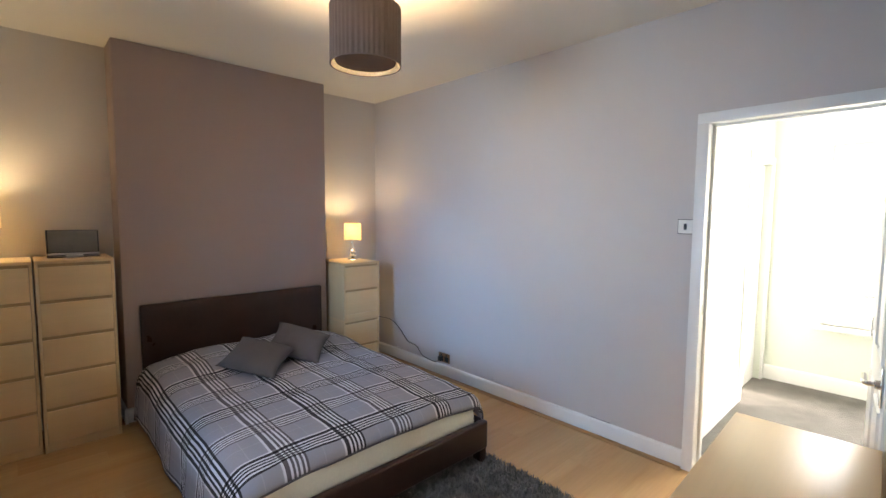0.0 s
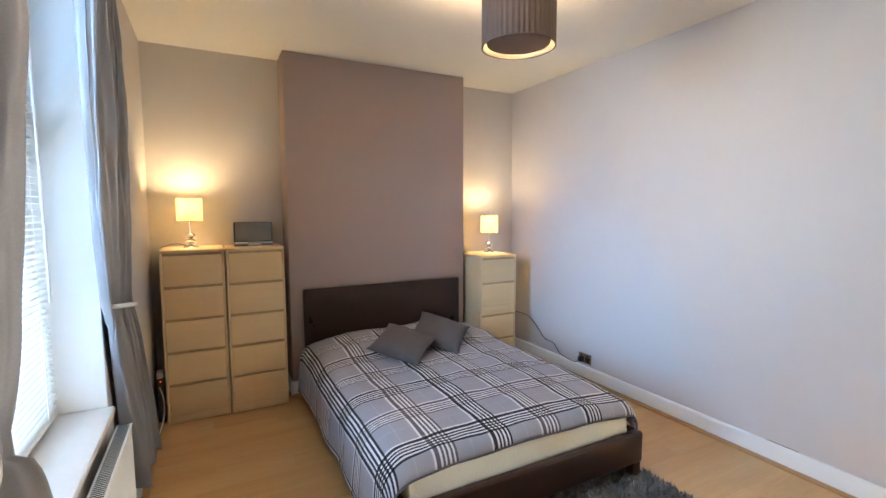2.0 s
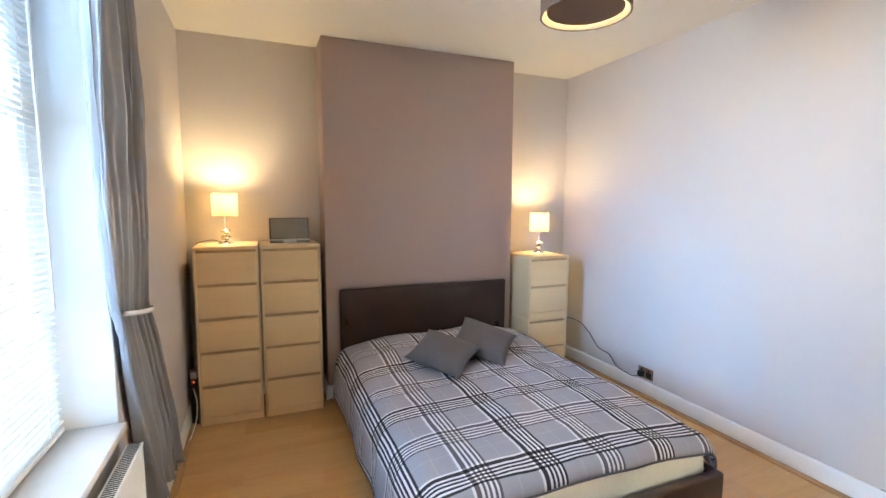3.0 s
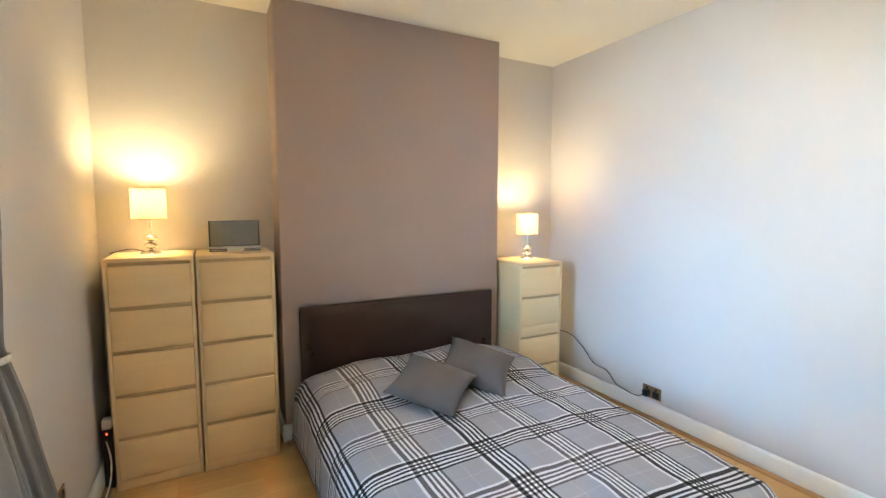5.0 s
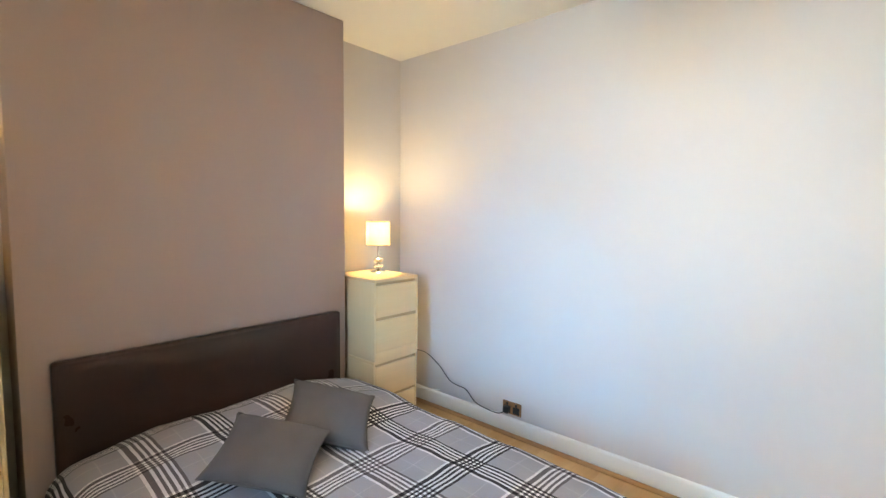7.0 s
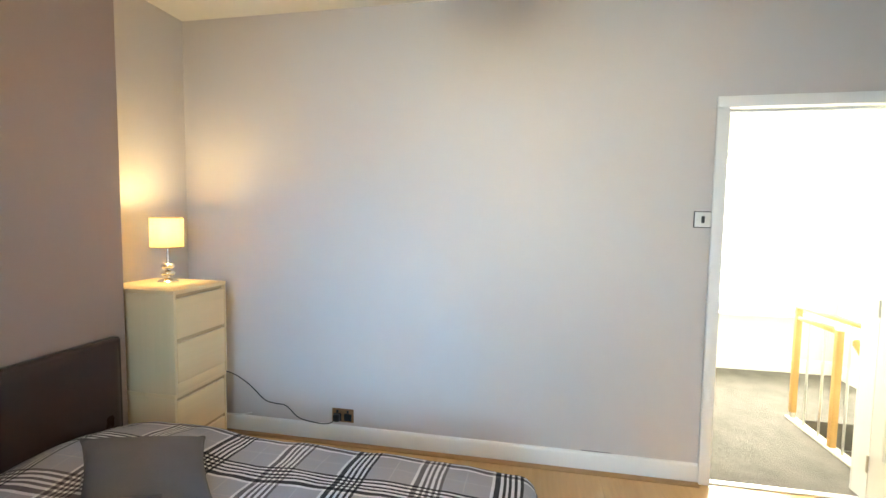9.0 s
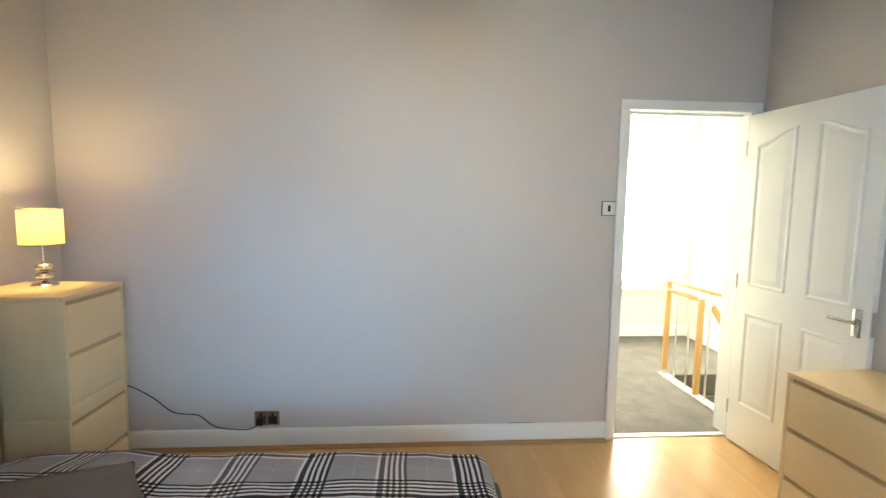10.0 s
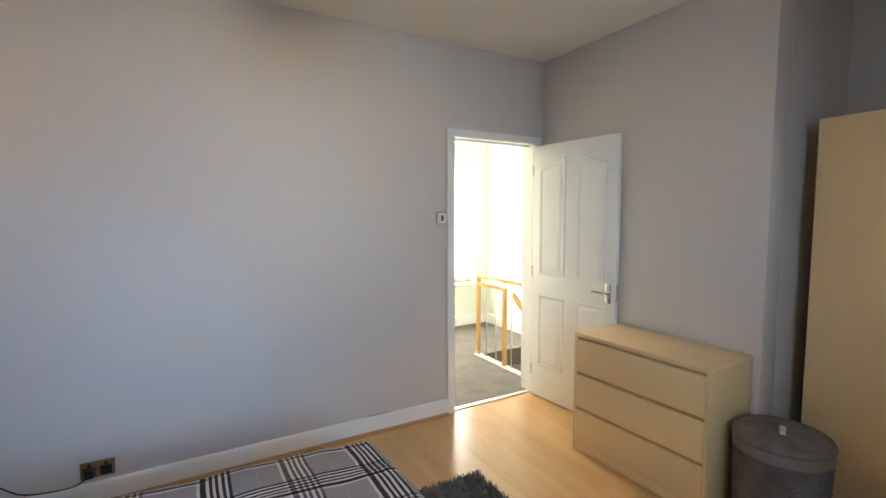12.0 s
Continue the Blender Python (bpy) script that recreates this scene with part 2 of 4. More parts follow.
SLAT = plain("cream_blind_slat", (0.80, 0.76, 0.68), 0.45, vary=0.03, big=6, fine=90, bump=0.03)
DARK = plain("dark_shadow_wood", (0.035, 0.018, 0.013), 0.5, vary=0.1)
GLASS = glass("clear_glass")
BRICK = brickwork("red_brick")
RENDER_COAT = plain("white_render", (0.84, 0.83, 0.80), 0.9, vary=0.04, big=0.8, fine=60, bump=0.3, dist=0.003)
SLATE = plain("roof_slate", (0.10, 0.10, 0.11), 0.7, vary=0.2, big=2, fine=20)
ASPHALT = plain("sunlit_concrete", (0.42, 0.41, 0.39), 0.9, vary=0.2, big=0.5, fine=40, bump=0.3, dist=0.01)
BULB_GLOW, nodes_, links_, bsdf_ = shade_tree("lit_bulb")
bsdf_.inputs["Emission Color"].default_value = (1.0, 0.70, 0.36, 1)
bsdf_.inputs["Emission Strength"].default_value = 12.0
RED_LED, nodes_, links_, bsdf_ = shade_tree("red_indicator")
bsdf_.inputs["Emission Color"].default_value = (1.0, 0.08, 0.03, 1)
bsdf_.inputs["Emission Strength"].default_value = 3.0

# ---- mesh helpers ----


def add_box(bm, x0, x1, y0, y1, z0, z1, bevel=0.0, segs=2):
    got = bmesh.ops.create_cube(bm, size=1.0)["verts"]
    for v in got:
        v.co = Vector(((x0 + x1) / 2 + v.co.x * (x1 - x0), (y0 + y1) / 2 + v.co.y * (y1 - y0), (z0 + z1) / 2 + v.co.z * (z1 - z0)))
    if bevel:
        edges = list({e for v in got for e in v.link_edges})
        bmesh.ops.bevel(bm, geom=edges, offset=bevel, segments=segs, affect="EDGES", profile=0.5)
    return bm


def box(x0, x1, y0, y1, z0, z1, bevel=0.0, segs=2):
    return add_box(bmesh.new(), x0, x1, y0, y1, z0, z1, bevel, segs)


def lathe(profile, seg=32, wave=None, caps=True):
    """A turned body about z, from (radius, height) pairs; wave(a) scales the radius round the turn."""
    bm = bmesh.new()
    rings = []
    for r, z in profile:
        ring = []
        for k in range(seg):
            a = 2 * math.pi * k / seg
            s = r * (wave(a, z) if wave else 1)
            ring.append(bm.verts.new((s * math.cos(a), s * math.sin(a), z)))
        rings.append(ring)
    for a, b in zip(rings, rings[1:]):
        for k in range(seg):
            bm.faces.new((a[k], a[(k + 1) % seg], b[(k + 1) % seg], b[k]))
    if caps and profile[0][0] > 0:
        bm.faces.new(list(reversed(rings[0])))
    if caps and profile[-1][0] > 0:
        bm.faces.new(rings[-1])
    bmesh.ops.remove_doubles(bm, verts=bm.verts, dist=1e-6)
    return bm


def tube(points, radius, seg=8):
    """A bent rod or cable through the points, smoothed."""
    pts = [Vector(p) for p in points]
    path = []
    for i in range(len(pts) - 1):
        p0, p1, p2, p3 = pts[max(0, i - 1)], pts[i], pts[i + 1], pts[min(len(pts) - 1, i + 2)]
        steps = 8 if len(pts) > 2 else 1
        for k in range(steps):
            t = k / steps
            path.append(0.5 * (2 * p1 + (p2 - p0) * t + (2 * p0 - 5 * p1 + 4 * p2 - p3) * t * t + (3 * p1 - p0 - 3 * p2 + p3) * t ** 3))
    path.append(pts[-1])
    bm = bmesh.new()
    rings = []
    for i, p in enumerate(path):
        d = (path[min(i + 1, len(path) - 1)] - path[max(i - 1, 0)]).normalized()
        side = d.cross(Vector((0, 0, 1)) if abs(d.z) < 0.9 else Vector((1, 0, 0))).normalized()
        up = side.cross(d)
        rings.append([bm.verts.new(p + radius * (math.cos(2 * math.pi * k / seg) * side + math.sin(2 * math.pi * k / seg) * up)) for k in range(seg)])
    for a, b in zip(rings, rings[1:]):
        for k in range(seg):
            bm.faces.new((a[k], a[(k + 1) % seg], b[(k + 1) % seg], b[k]))
    bm.faces.new(list(reversed(rings[0])))
    bm.faces.new(rings[-1])
    return bm


def sheet(nu, nv, place, uv=None):
    """A grid of nu by nv cells through place(i/nu, j/nv), with cloth coordinates where uv is given."""
    bm = bmesh.new()
    layer = bm.loops.layers.uv.new("UVMap") if uv else None
    grid = [[bm.verts.new(place(i / nu, j / nv)) for j in range(nv + 1)] for i in range(nu + 1)]
    for i in range(nu):
        for j in range(nv):
            f = bm.faces.new((grid[i][j], grid[i + 1][j], grid[i + 1][j + 1], grid[i][j + 1]))
            if layer:
                for loop, (a, b) in zip(f.loops, ((i, j), (i + 1, j), (i + 1, j + 1), (i, j + 1))):
                    loop[layer].uv = uv(a / nu, b / nv)
    return bm


def finish(name, bm, material, smooth=None):
    mesh = bpy.data.meshes.new(name)
    bmesh.ops.recalc_face_normals(bm, faces=bm.faces)
    if smooth is not None:
        for f in bm.faces:
            f.smooth = True
        for e in bm.edges:
            if len(e.link_faces) == 2 and e.calc_face_angle(0) > radians(smooth):
                e.smooth = False
    bm.to_mesh(mesh)
    bm.free()
    mesh.materials.append(material)
    return mesh


def part(name, bm, material, parent, label="", smooth=35, at=None):
    ob = new(name, finish(name, bm, material, smooth))
    ob.parent = parent
    if at is not None:
        ob.matrix_basis = at
    return tagged(ob, label)


def thing(name, label, category, m=None, group=""):
    ob = new(name)
    ob.empty_display_size = 0.1
    if m is not None:
        ob.matrix_basis = m
    return tagged(ob, label, category, group)


def structure(name, bm, material, label, category, smooth=35):
    return tagged(new(name, finish(name, bm, material, smooth)), label, category, kind="structure")


# ---- the room ----
WEST, EAST, NORTH, SOUTH, TOP = -0.09, 3.30, 4.83, 0.60, 2.785
BREAST_X0, BREAST_X1, BREAST_Y = 0.880, 2.520, 4.545
ALCOVE_Y, ALCOVE_X = -0.25, 1.575
WIN_Y0, WIN_Y1, WIN_Z0, WIN_Z1 = 1.90, 2.955, 0.74, 2.56
DOOR_Y0, DOOR_Y1, DOOR_TOP = 0.695, 1.467, 2.108
FAR_X, LAND_N, LAND_S = 5.58, 1.58, -0.45

bm = bmesh.new()
add_box(bm, WEST - 0.25, EAST + 0.11, ALCOVE_Y - 0.15, NORTH + 0.15, -0.25, -0.012)
structure("floor", bm, DARK, "floor of pale beech laminate boards", "floor")
structure("ceiling", box(WEST - 0.25, FAR_X + 0.2, ALCOVE_Y - 0.4, NORTH + 0.15, TOP, TOP + 0.15), CEILING, "cream painted plaster ceiling", "ceiling")
structure("wall_north", box(WEST - 0.25, EAST + 0.11, NORTH, NORTH + 0.15, -0.012, TOP), WALL, "pale mauve-grey painted alcove wall", "wall")
structure("chimney_breast", box(BREAST_X0, BREAST_X1, BREAST_Y, NORTH - 0.001, -0.012, TOP, 0.006), TAUPE, "taupe painted chimney breast behind the bed", "wall")
bm = bmesh.new()
add_box(bm, EAST, EAST + 0.11, DOOR_Y1 + 0.03, NORTH, -0.012, TOP)
add_box(bm, EAST, EAST + 0.11, SOUTH - 0.15, DOOR_Y0 - 0.03, -0.012, TOP)
add_box(bm, EAST, EAST + 0.11, DOOR_Y0 - 0.03, DOOR_Y1 + 0.03, DOOR_TOP + 0.03, TOP)
structure("wall_east", bm, WALL, "pale mauve-grey painted wall with a doorway", "wall")
bm = bmesh.new()
add_box(bm, WEST - 0.25, WEST, WIN_Y1, NORTH, -0.012, TOP)
add_box(bm, WEST - 0.25, WEST, ALCOVE_Y, WIN_Y0, -0.012, TOP)
add_box(bm, WEST - 0.25, WEST, WIN_Y0, WIN_Y1, WIN_Z1, TOP)
add_box(bm, WEST - 0.25, WEST, WIN_Y0, WIN_Y1, -0.012, WIN_Z0 - 0.03)
structure("wall_west", bm, WALL, "pale mauve-grey painted window wall", "wall")
structure("wall_south", box(ALCOVE_X, EAST, SOUTH - 0.15, SOUTH, -0.012, TOP, 0.004), WALL, "pale mauve-grey painted wall behind the dresser", "wall")
bm = box(WEST - 0.25, ALCOVE_X + 0.15, ALCOVE_Y - 0.15, ALCOVE_Y, -0.012, TOP)
add_box(bm, ALCOVE_X, ALCOVE_X + 0.15, ALCOVE_Y, SOUTH - 0.15, -0.012, TOP)
structure("wall_alcove", bm, WALL, "pale mauve-grey painted alcove behind the wardrobe", "wall")

# skirting boards with a moulded top, and the floor bead


def skirting(runs, height=0.118, depth=0.018, bead=True):
    for x0, y0, x1, y1 in runs:
        a, b = Vector((x0, y0, 0)), Vector((x1, y1, 0))
        d = (b - a).normalized()
        n = Vector((-d.y, d.x, 0))
        prof = ((0, 0), (depth, 0), (depth, height * 0.86), (depth * 0.86, height * 0.92), (depth * 0.6, height * 0.97), (depth * 0.2, height), (0, height))
        bm = bmesh.new()
        ends = [[bm.verts.new(p + n * u + Vector((0, 0, w))) for u, w in prof] for p in (a, b)]
        for k in range(len(prof)):
            j = (k + 1) % len(prof)
            bm.faces.new((ends[0][k], ends[0][j], ends[1][j], ends[1][k]))
        bm.faces.new(ends[0])
        bm.faces.new(list(reversed(ends[1])))
        structure("baseboard", bm, GLOSS, "white gloss skirting board along the wall", "skirting", 20)
        if bead:
            prof = ((depth, 0), (depth + 0.034, 0), (depth + 0.033, 0.006), (depth + 0.024, 0.011), (depth + 0.008, 0.014), (depth, 0.014))
            bm = bmesh.new()
            ends = [[bm.verts.new(p + n * u + Vector((0, 0, w))) for u, w in prof] for p in (a, b)]
            for k in range(len(prof)):
                j = (k + 1) % len(prof)
                bm.faces.new((ends[0][k], ends[0][j], ends[1][j], ends[1][k]))
            bm.faces.new(ends[0])
            bm.faces.new(list(reversed(ends[1])))
            structure("trim", bm, BEAD, "brown wooden bead along the skirting", "trim", 20)


skirting([
    (EAST, 1.53, EAST, NORTH), (EAST, NORTH, BREAST_X1, NORTH), (BREAST_X1, NORTH, BREAST_X1, BREAST_Y),
    (BREAST_X1, BREAST_Y, BREAST_X0, BREAST_Y), (BREAST_X0, BREAST_Y, BREAST_X0, NORTH), (BREAST_X0, NORTH, WEST, NORTH),
    (WEST, NORTH, WEST, ALCOVE_Y), (WEST, ALCOVE_Y, ALCOVE_X, ALCOVE_Y), (ALCOVE_X, ALCOVE_Y, ALCOVE_X, SOUTH), (ALCOVE_X, SOUTH, EAST, SOUTH)])

structure("wall_scuff", box(EAST - 0.0015, EAST + 0.002, 2.00, 2.17, 0.1185, 0.1225, 0.0004), SCUFF, "thin dark crack in the paint above the skirting", "crack")

# door frame with architraves, stops and a threshold bar
frame_1 = tagged(new("door_frame"), "white gloss painted door frame and architrave", "door frame", kind="structure")
for x0, x1 in ((EAST - 0.02, EAST), (EAST + 0.11, EAST + 0.13)):
    part("architrave", box(x0, x1, DOOR_Y1, DOOR_Y1 + 0.063, 0, DOOR_TOP, 0.005), GLOSS, frame_1)
    part("architrave", box(x0, x1, DOOR_Y0 - 0.07, DOOR_Y0, 0, DOOR_TOP, 0.005), GLOSS, frame_1)
    part("architrave", box(x0, x1, DOOR_Y0 - 0.07, DOOR_Y1 + 0.063, DOOR_TOP, DOOR_TOP + 0.06, 0.005), GLOSS, frame_1)
part("jamb", box(EAST, EAST + 0.11, DOOR_Y1, DOOR_Y1 + 0.03, 0, DOOR_TOP + 0.03), GLOSS, frame_1)
part("jamb", box(EAST, EAST + 0.11, DOOR_Y0 - 0.03, DOOR_Y0, 0, DOOR_TOP + 0.03), GLOSS, frame_1)
part("head", box(EAST, EAST + 0.11, DOOR_Y0, DOOR_Y1, DOOR_TOP, DOOR_TOP + 0.03), GLOSS, frame_1)
part("stop", box(EAST + 0.055, EAST + 0.10, DOOR_Y1 - 0.016, DOOR_Y1, 0, DOOR_TOP - 0.014, 0.002), GLOSS, frame_1)
part("stop", box(EAST + 0.055, EAST + 0.10, DOOR_Y0, DOOR_Y1, DOOR_TOP - 0.014, DOOR_TOP, 0.002), GLOSS, frame_1)
part("strike_plate", box(EAST + 0.012, EAST + 0.036, DOOR_Y1 - 0.0015, DOOR_Y1 + 0.001, 0.98, 1.04), STEEL, frame_1, "steel strike plate")
structure("doorway_carpet", box(EAST + 0.040, EAST + 0.109, DOOR_Y0, DOOR_Y1, -0.011, 0.004), CARPET, "grey landing carpet running into the doorway", "carpet")
structure("threshold_bar", box(EAST + 0.002, EAST + 0.042, DOOR_Y0, DOOR_Y1, -0.01, 0.008, 0.002), ALUMINIUM, "pale metal threshold bar in the doorway", "threshold")

# the open door: a moulded four-panel leaf


def panel_ring(x0, x1, z0, z1, rise_left, rise_right):
    """The raised moulding round one panel, its top swept up to one side."""
    n = 14
    def outline(o):
        a, b, lo, hi = x0 + o, x1 - o, z0 + o, z1 - o
        pts = [(a, lo), (b, lo)]
        for k in range(n + 1):
            s = k / n
            e = s * s * (3 - 2 * s)
            pts.append((b + (a - b) * s, hi + rise_right + (rise_left - rise_right) * e))
        return pts
    bm = bmesh.new()
    rings = [[bm.verts.new((x, y, z)) for x, z in outline(o)] for o, y in ((0, -0.001), (0.006, 0.009), (0.014, 0.009), (0.024, 0.002), (0.034, 0.0025), (0.052, 0.010), (0.056, 0.010))]
    for a, b in zip(rings, rings[1:]):
        for k in range(len(a)):
            j = (k + 1) % len(a)
            bm.faces.new((a[k], a[j], b[j], b[k]))
    bm.faces.new(rings[-1])
    return bm


def door_leaf(name, label, m, width, height, handle=True):
    leaf = tagged(new(name), label, "door", kind="structure")
    leaf.matrix_basis = m
    # local: x from the hinge along the leaf, y the face towards the room, z up
    part("leaf", box(0, width, -0.036, 0, 0, height, 0.003), GLOSS, leaf)
    for x0, x1, rl, rr in ((0.072, width / 2 - 0.058, 0.0, 0.075), (width / 2 + 0.058, width - 0.080, 0.075, 0.0)):
        part("panel_moulding", panel_ring(x0, x1, 1.03, height - 0.185, rl, rr), GLOSS, leaf, smooth=25)
        part("panel_moulding", panel_ring(x0, x1, 0.265, 0.865, 0, 0), GLOSS, leaf, smooth=25)
    if handle:
        h = part("handle", box(width - 0.078, width - 0.033, 0, 0.008, 0.895, 1.035, 0.003), CHROME, leaf, "chrome lever handle on a back plate")
        part("lever", tube(((width - 0.055, 0.006, 0.972), (width - 0.055, 0.042, 0.972), (width - 0.075, 0.050, 0.972), (width - 0.160, 0.048, 0.974)), 0.0085), CHROME, h)
        part("rose", lathe(((0.0, 0), (0.016, 0), (0.016, 0.012), (0.010, 0.016), (0.0, 0.016)), 20), CHROME, h, at=pose(width - 0.055, 0.008, 0.972, -90, 0, 0))
        part("latch_plate", box(width - 0.001, width + 0.002, -0.030, -0.006, 0.91, 1.03, 0.0005), STEEL, leaf, "steel latch plate on the edge")
    for z in (0.22, 1.05, height - 0.2):
        part("hinge", lathe(((0.0, -0.045), (0.006, -0.045), (0.006, 0.045), (0.0, 0.045)), 12), STEEL, leaf, at=pose(-0.004, 0.004, z))
    return leaf


door_leaf("door_1", "white moulded four-panel door standing wide open", pose(EAST - 0.035, 0.716, 0.008, 0, 0, 180) @ Matrix.Diagonal((1, -1, 1, 1)) @ pose(0, 0, 0, 0, 0, -5.2), 0.785, 2.078)

# the bedroom window: sash frame, panes, sill, venetian blind
win = tagged(new("window_1"), "white painted sash window in a deep reveal", "window", kind="structure")
XW = WEST - 0.20
for name, y0, y1, z0, z1 in (("window_frame", WIN_Y0, WIN_Y0 + 0.06, WIN_Z0, WIN_Z1), ("window_frame", WIN_Y1 - 0.06, WIN_Y1, WIN_Z0, WIN_Z1),
                             ("window_frame", WIN_Y0 + 0.06, WIN_Y1 - 0.06, WIN_Z1 - 0.06, WIN_Z1), ("window_frame", WIN_Y0 + 0.06, WIN_Y1 - 0.06, WIN_Z0, WIN_Z0 + 0.07),
                             ("meeting_rail", WIN_Y0 + 0.06, WIN_Y1 - 0.06, 1.84, 1.89)):
    part(name, box(XW - 0.045, XW, y0, y1, z0, z1, 0.004), GLOSS, win)
for z0, z1 in ((WIN_Z0 + 0.07, 1.84), (1.89, WIN_Z1 - 0.06)):
    pane = part("pane", box(XW - 0.027, XW - 0.021, WIN_Y0 + 0.06, WIN_Y1 - 0.06, z0, z1), GLASS, win)
    pane.visible_shadow = False
# added reveal lining, paler than the wall paint to carry the strong daylight there
for y0, y1 in ((WIN_Y0, WIN_Y0 + 0.006), (WIN_Y1 - 0.006, WIN_Y1)):
    structure("window_reveal", box(XW + 0.001, WEST - 0.002, y0, y1, WIN_Z0 + 0.001, WIN_Z1 - 0.006), CEILING, "pale window reveal lining, daylight put into its colour", "reveal")
structure("window_reveal", box(XW + 0.001, WEST - 0.002, WIN_Y0, WIN_Y1, WIN_Z1 - 0.006, WIN_Z1), CEILING, "pale window reveal lining, daylight put into its colour", "reveal")
structure("window_sill", box(XW, WEST + 0.025, WIN_Y0 - 0.0, WIN_Y1, WIN_Z0 - 0.03, WIN_Z0, 0.006), SILL, "cream painted window sill", "sill")
structure("sill_bead", box(XW, XW + 0.014, WIN_Y0, WIN_Y1, WIN_Z0, WIN_Z0 + 0.011, 0.002), BEAD, "brown wooden bead along the back of the sill", "trim")
blind = thing("venetian_blind", "cream venetian blind with open slats in the window", "blind")
part("headrail", box(XW + 0.015, XW + 0.055, WIN_Y0 + 0.02, WIN_Y1 - 0.02, WIN_Z1 - 0.05, WIN_Z1 - 0.005, 0.003), SLAT, blind)
slat_mesh = finish("slat", sheet(4, 1, lambda a, b: Vector(((a - 0.5) * 0.026, WIN_Y0 + 0.03 + b * (WIN_Y1 - WIN_Y0 - 0.06), 0.003 * (1 - (2 * a - 1) ** 2)))), SLAT, 60)
z = WIN_Z0 + 0.05
while z < WIN_Z1 - 0.06:
    s = new("slat", slat_mesh)
    s.parent = blind
    s.matrix_basis = pose(XW + 0.035, 0, z, 0, 7, 0)
    z += 0.0235
part("bottom_rail", box(XW + 0.022, XW + 0.048, WIN_Y0 + 0.03, WIN_Y1 - 0.03, WIN_Z0 + 0.012, WIN_Z0 + 0.028, 0.003), SLAT, blind)
for y in (WIN_Y0 + 0.14, WIN_Y1 - 0.14):
    part("ladder_cord", box(XW + 0.047, XW + 0.0485, y - 0.002, y + 0.002, WIN_Z0 + 0.02, WIN_Z1 - 0.05), SLAT, blind)
part("tilt_wand", tube(((XW + 0.062, WIN_Y1 - 0.09, WIN_Z1 - 0.06), (XW + 0.065, WIN_Y1 - 0.085, 1.2)), 0.0045), WHITE_PLASTIC, blind, "clear plastic tilt wand")

# ---- landing behind the doorway ----
LX = EAST + 0.11
STAIR_X, STAIR_Y = 4.36, 0.49
structure("landing_floor", add_box(box(LX, FAR_X, STAIR_Y, LAND_N + 0.1, -0.2, 0.004), STAIR_X, FAR_X, LAND_S, STAIR_Y, -0.2, 0.004), CARPET, "landing floor with mottled grey carpet", "carpet")
bm = box(LX, 4.78, LAND_N, LAND_N + 0.1, 0.004, TOP)
add_box(bm, 5.50, FAR_X + 0.1, LAND_N, LAND_N + 0.1, 0.004, TOP)
add_box(bm, 4.78, 5.50, LAND_N, LAND_N + 0.1, 2.05, TOP)
structure("landing_wall_north", bm, LANDING, "cream landing wall", "wall")
bm = box(FAR_X, FAR_X + 0.12, 1.16, LAND_N, -0.2, TOP)
add_box(bm, FAR_X, FAR_X + 0.12, LAND_S - 0.1, -0.20, -0.2, TOP)
add_box(bm, FAR_X, FAR_X + 0.12, -0.20, 1.16, -0.2, 0.60)
add_box(bm, FAR_X, FAR_X + 0.12, -0.20, 1.16, 2.2, TOP)
structure("landing_wall_east", bm, LANDING, "cream landing wall with a window", "wall")
structure("landing_wall_south", box(LX, FAR_X, LAND_S - 0.1, LAND_S, -2.8, TOP), LANDING, "cream wall beside the stairs", "wall")
structure("stair_wall", box(EAST, LX, ALCOVE_Y - 0.4, SOUTH - 0.15, -2.8, TOP), LANDING, "cream wall at the foot of the landing", "wall")
skirting([(4.72, LAND_N, LX + 0.02, LAND_N), (FAR_X, LAND_S, FAR_X, LAND_N), (STAIR_X, LAND_S, FAR_X, LAND_S)], 0.14, 0.018, False)
lw = tagged(new("window_2"), "white landing window over a low sill", "window", kind="structure")
for y0, y1, z0, z1 in ((-0.20, -0.14, 0.60, 2.2), (1.10, 1.16, 0.60, 2.2), (-0.14, 1.10, 0.60, 0.67), (-0.14, 1.10, 2.13, 2.2), (0.86, 0.93, 0.67, 2.13)):
    part("window_frame", box(FAR_X + 0.05, FAR_X + 0.1, y0, y1, z0, z1, 0.005), GLOSS, lw)
for y0, y1 in ((-0.14, 0.86), (0.93, 1.10)):
    pane = part("pane", box(FAR_X + 0.07, FAR_X + 0.076, y0, y1, 0.67, 2.13), GLASS, lw)
    pane.visible_shadow = False
part("window_handle", box(FAR_X + 0.03, FAR_X + 0.05, 0.78, 0.89, 0.88, 0.905, 0.004), STEEL, lw, "steel window handle")
structure("landing_window_sill", box(FAR_X - 0.12, FAR_X + 0.05, -0.24, 1.20, 0.572, 0.60, 0.01), GLOSS, "white landing window sill", "sill")
door2 = tagged(new("door_2"), "white door and frame closed on the landing", "door", kind="structure")
part("leaf", box(4.80, 5.48, LAND_N + 0.05, LAND_N + 0.085, 0.01, 2.04), GLOSS, door2)
part("architrave", box(4.72, 4.79, LAND_N - 0.018, LAND_N, 0, 2.05, 0.004), GLOSS, door2)
part("architrave", box(5.49, 5.56, LAND_N - 0.018, LAND_N, 0, 2.05, 0.004), GLOSS, door2)
part("architrave", box(4.72, 5.56, LAND_N - 0.018, LAND_N, 2.05, 2.12, 0.004), GLOSS, door2)


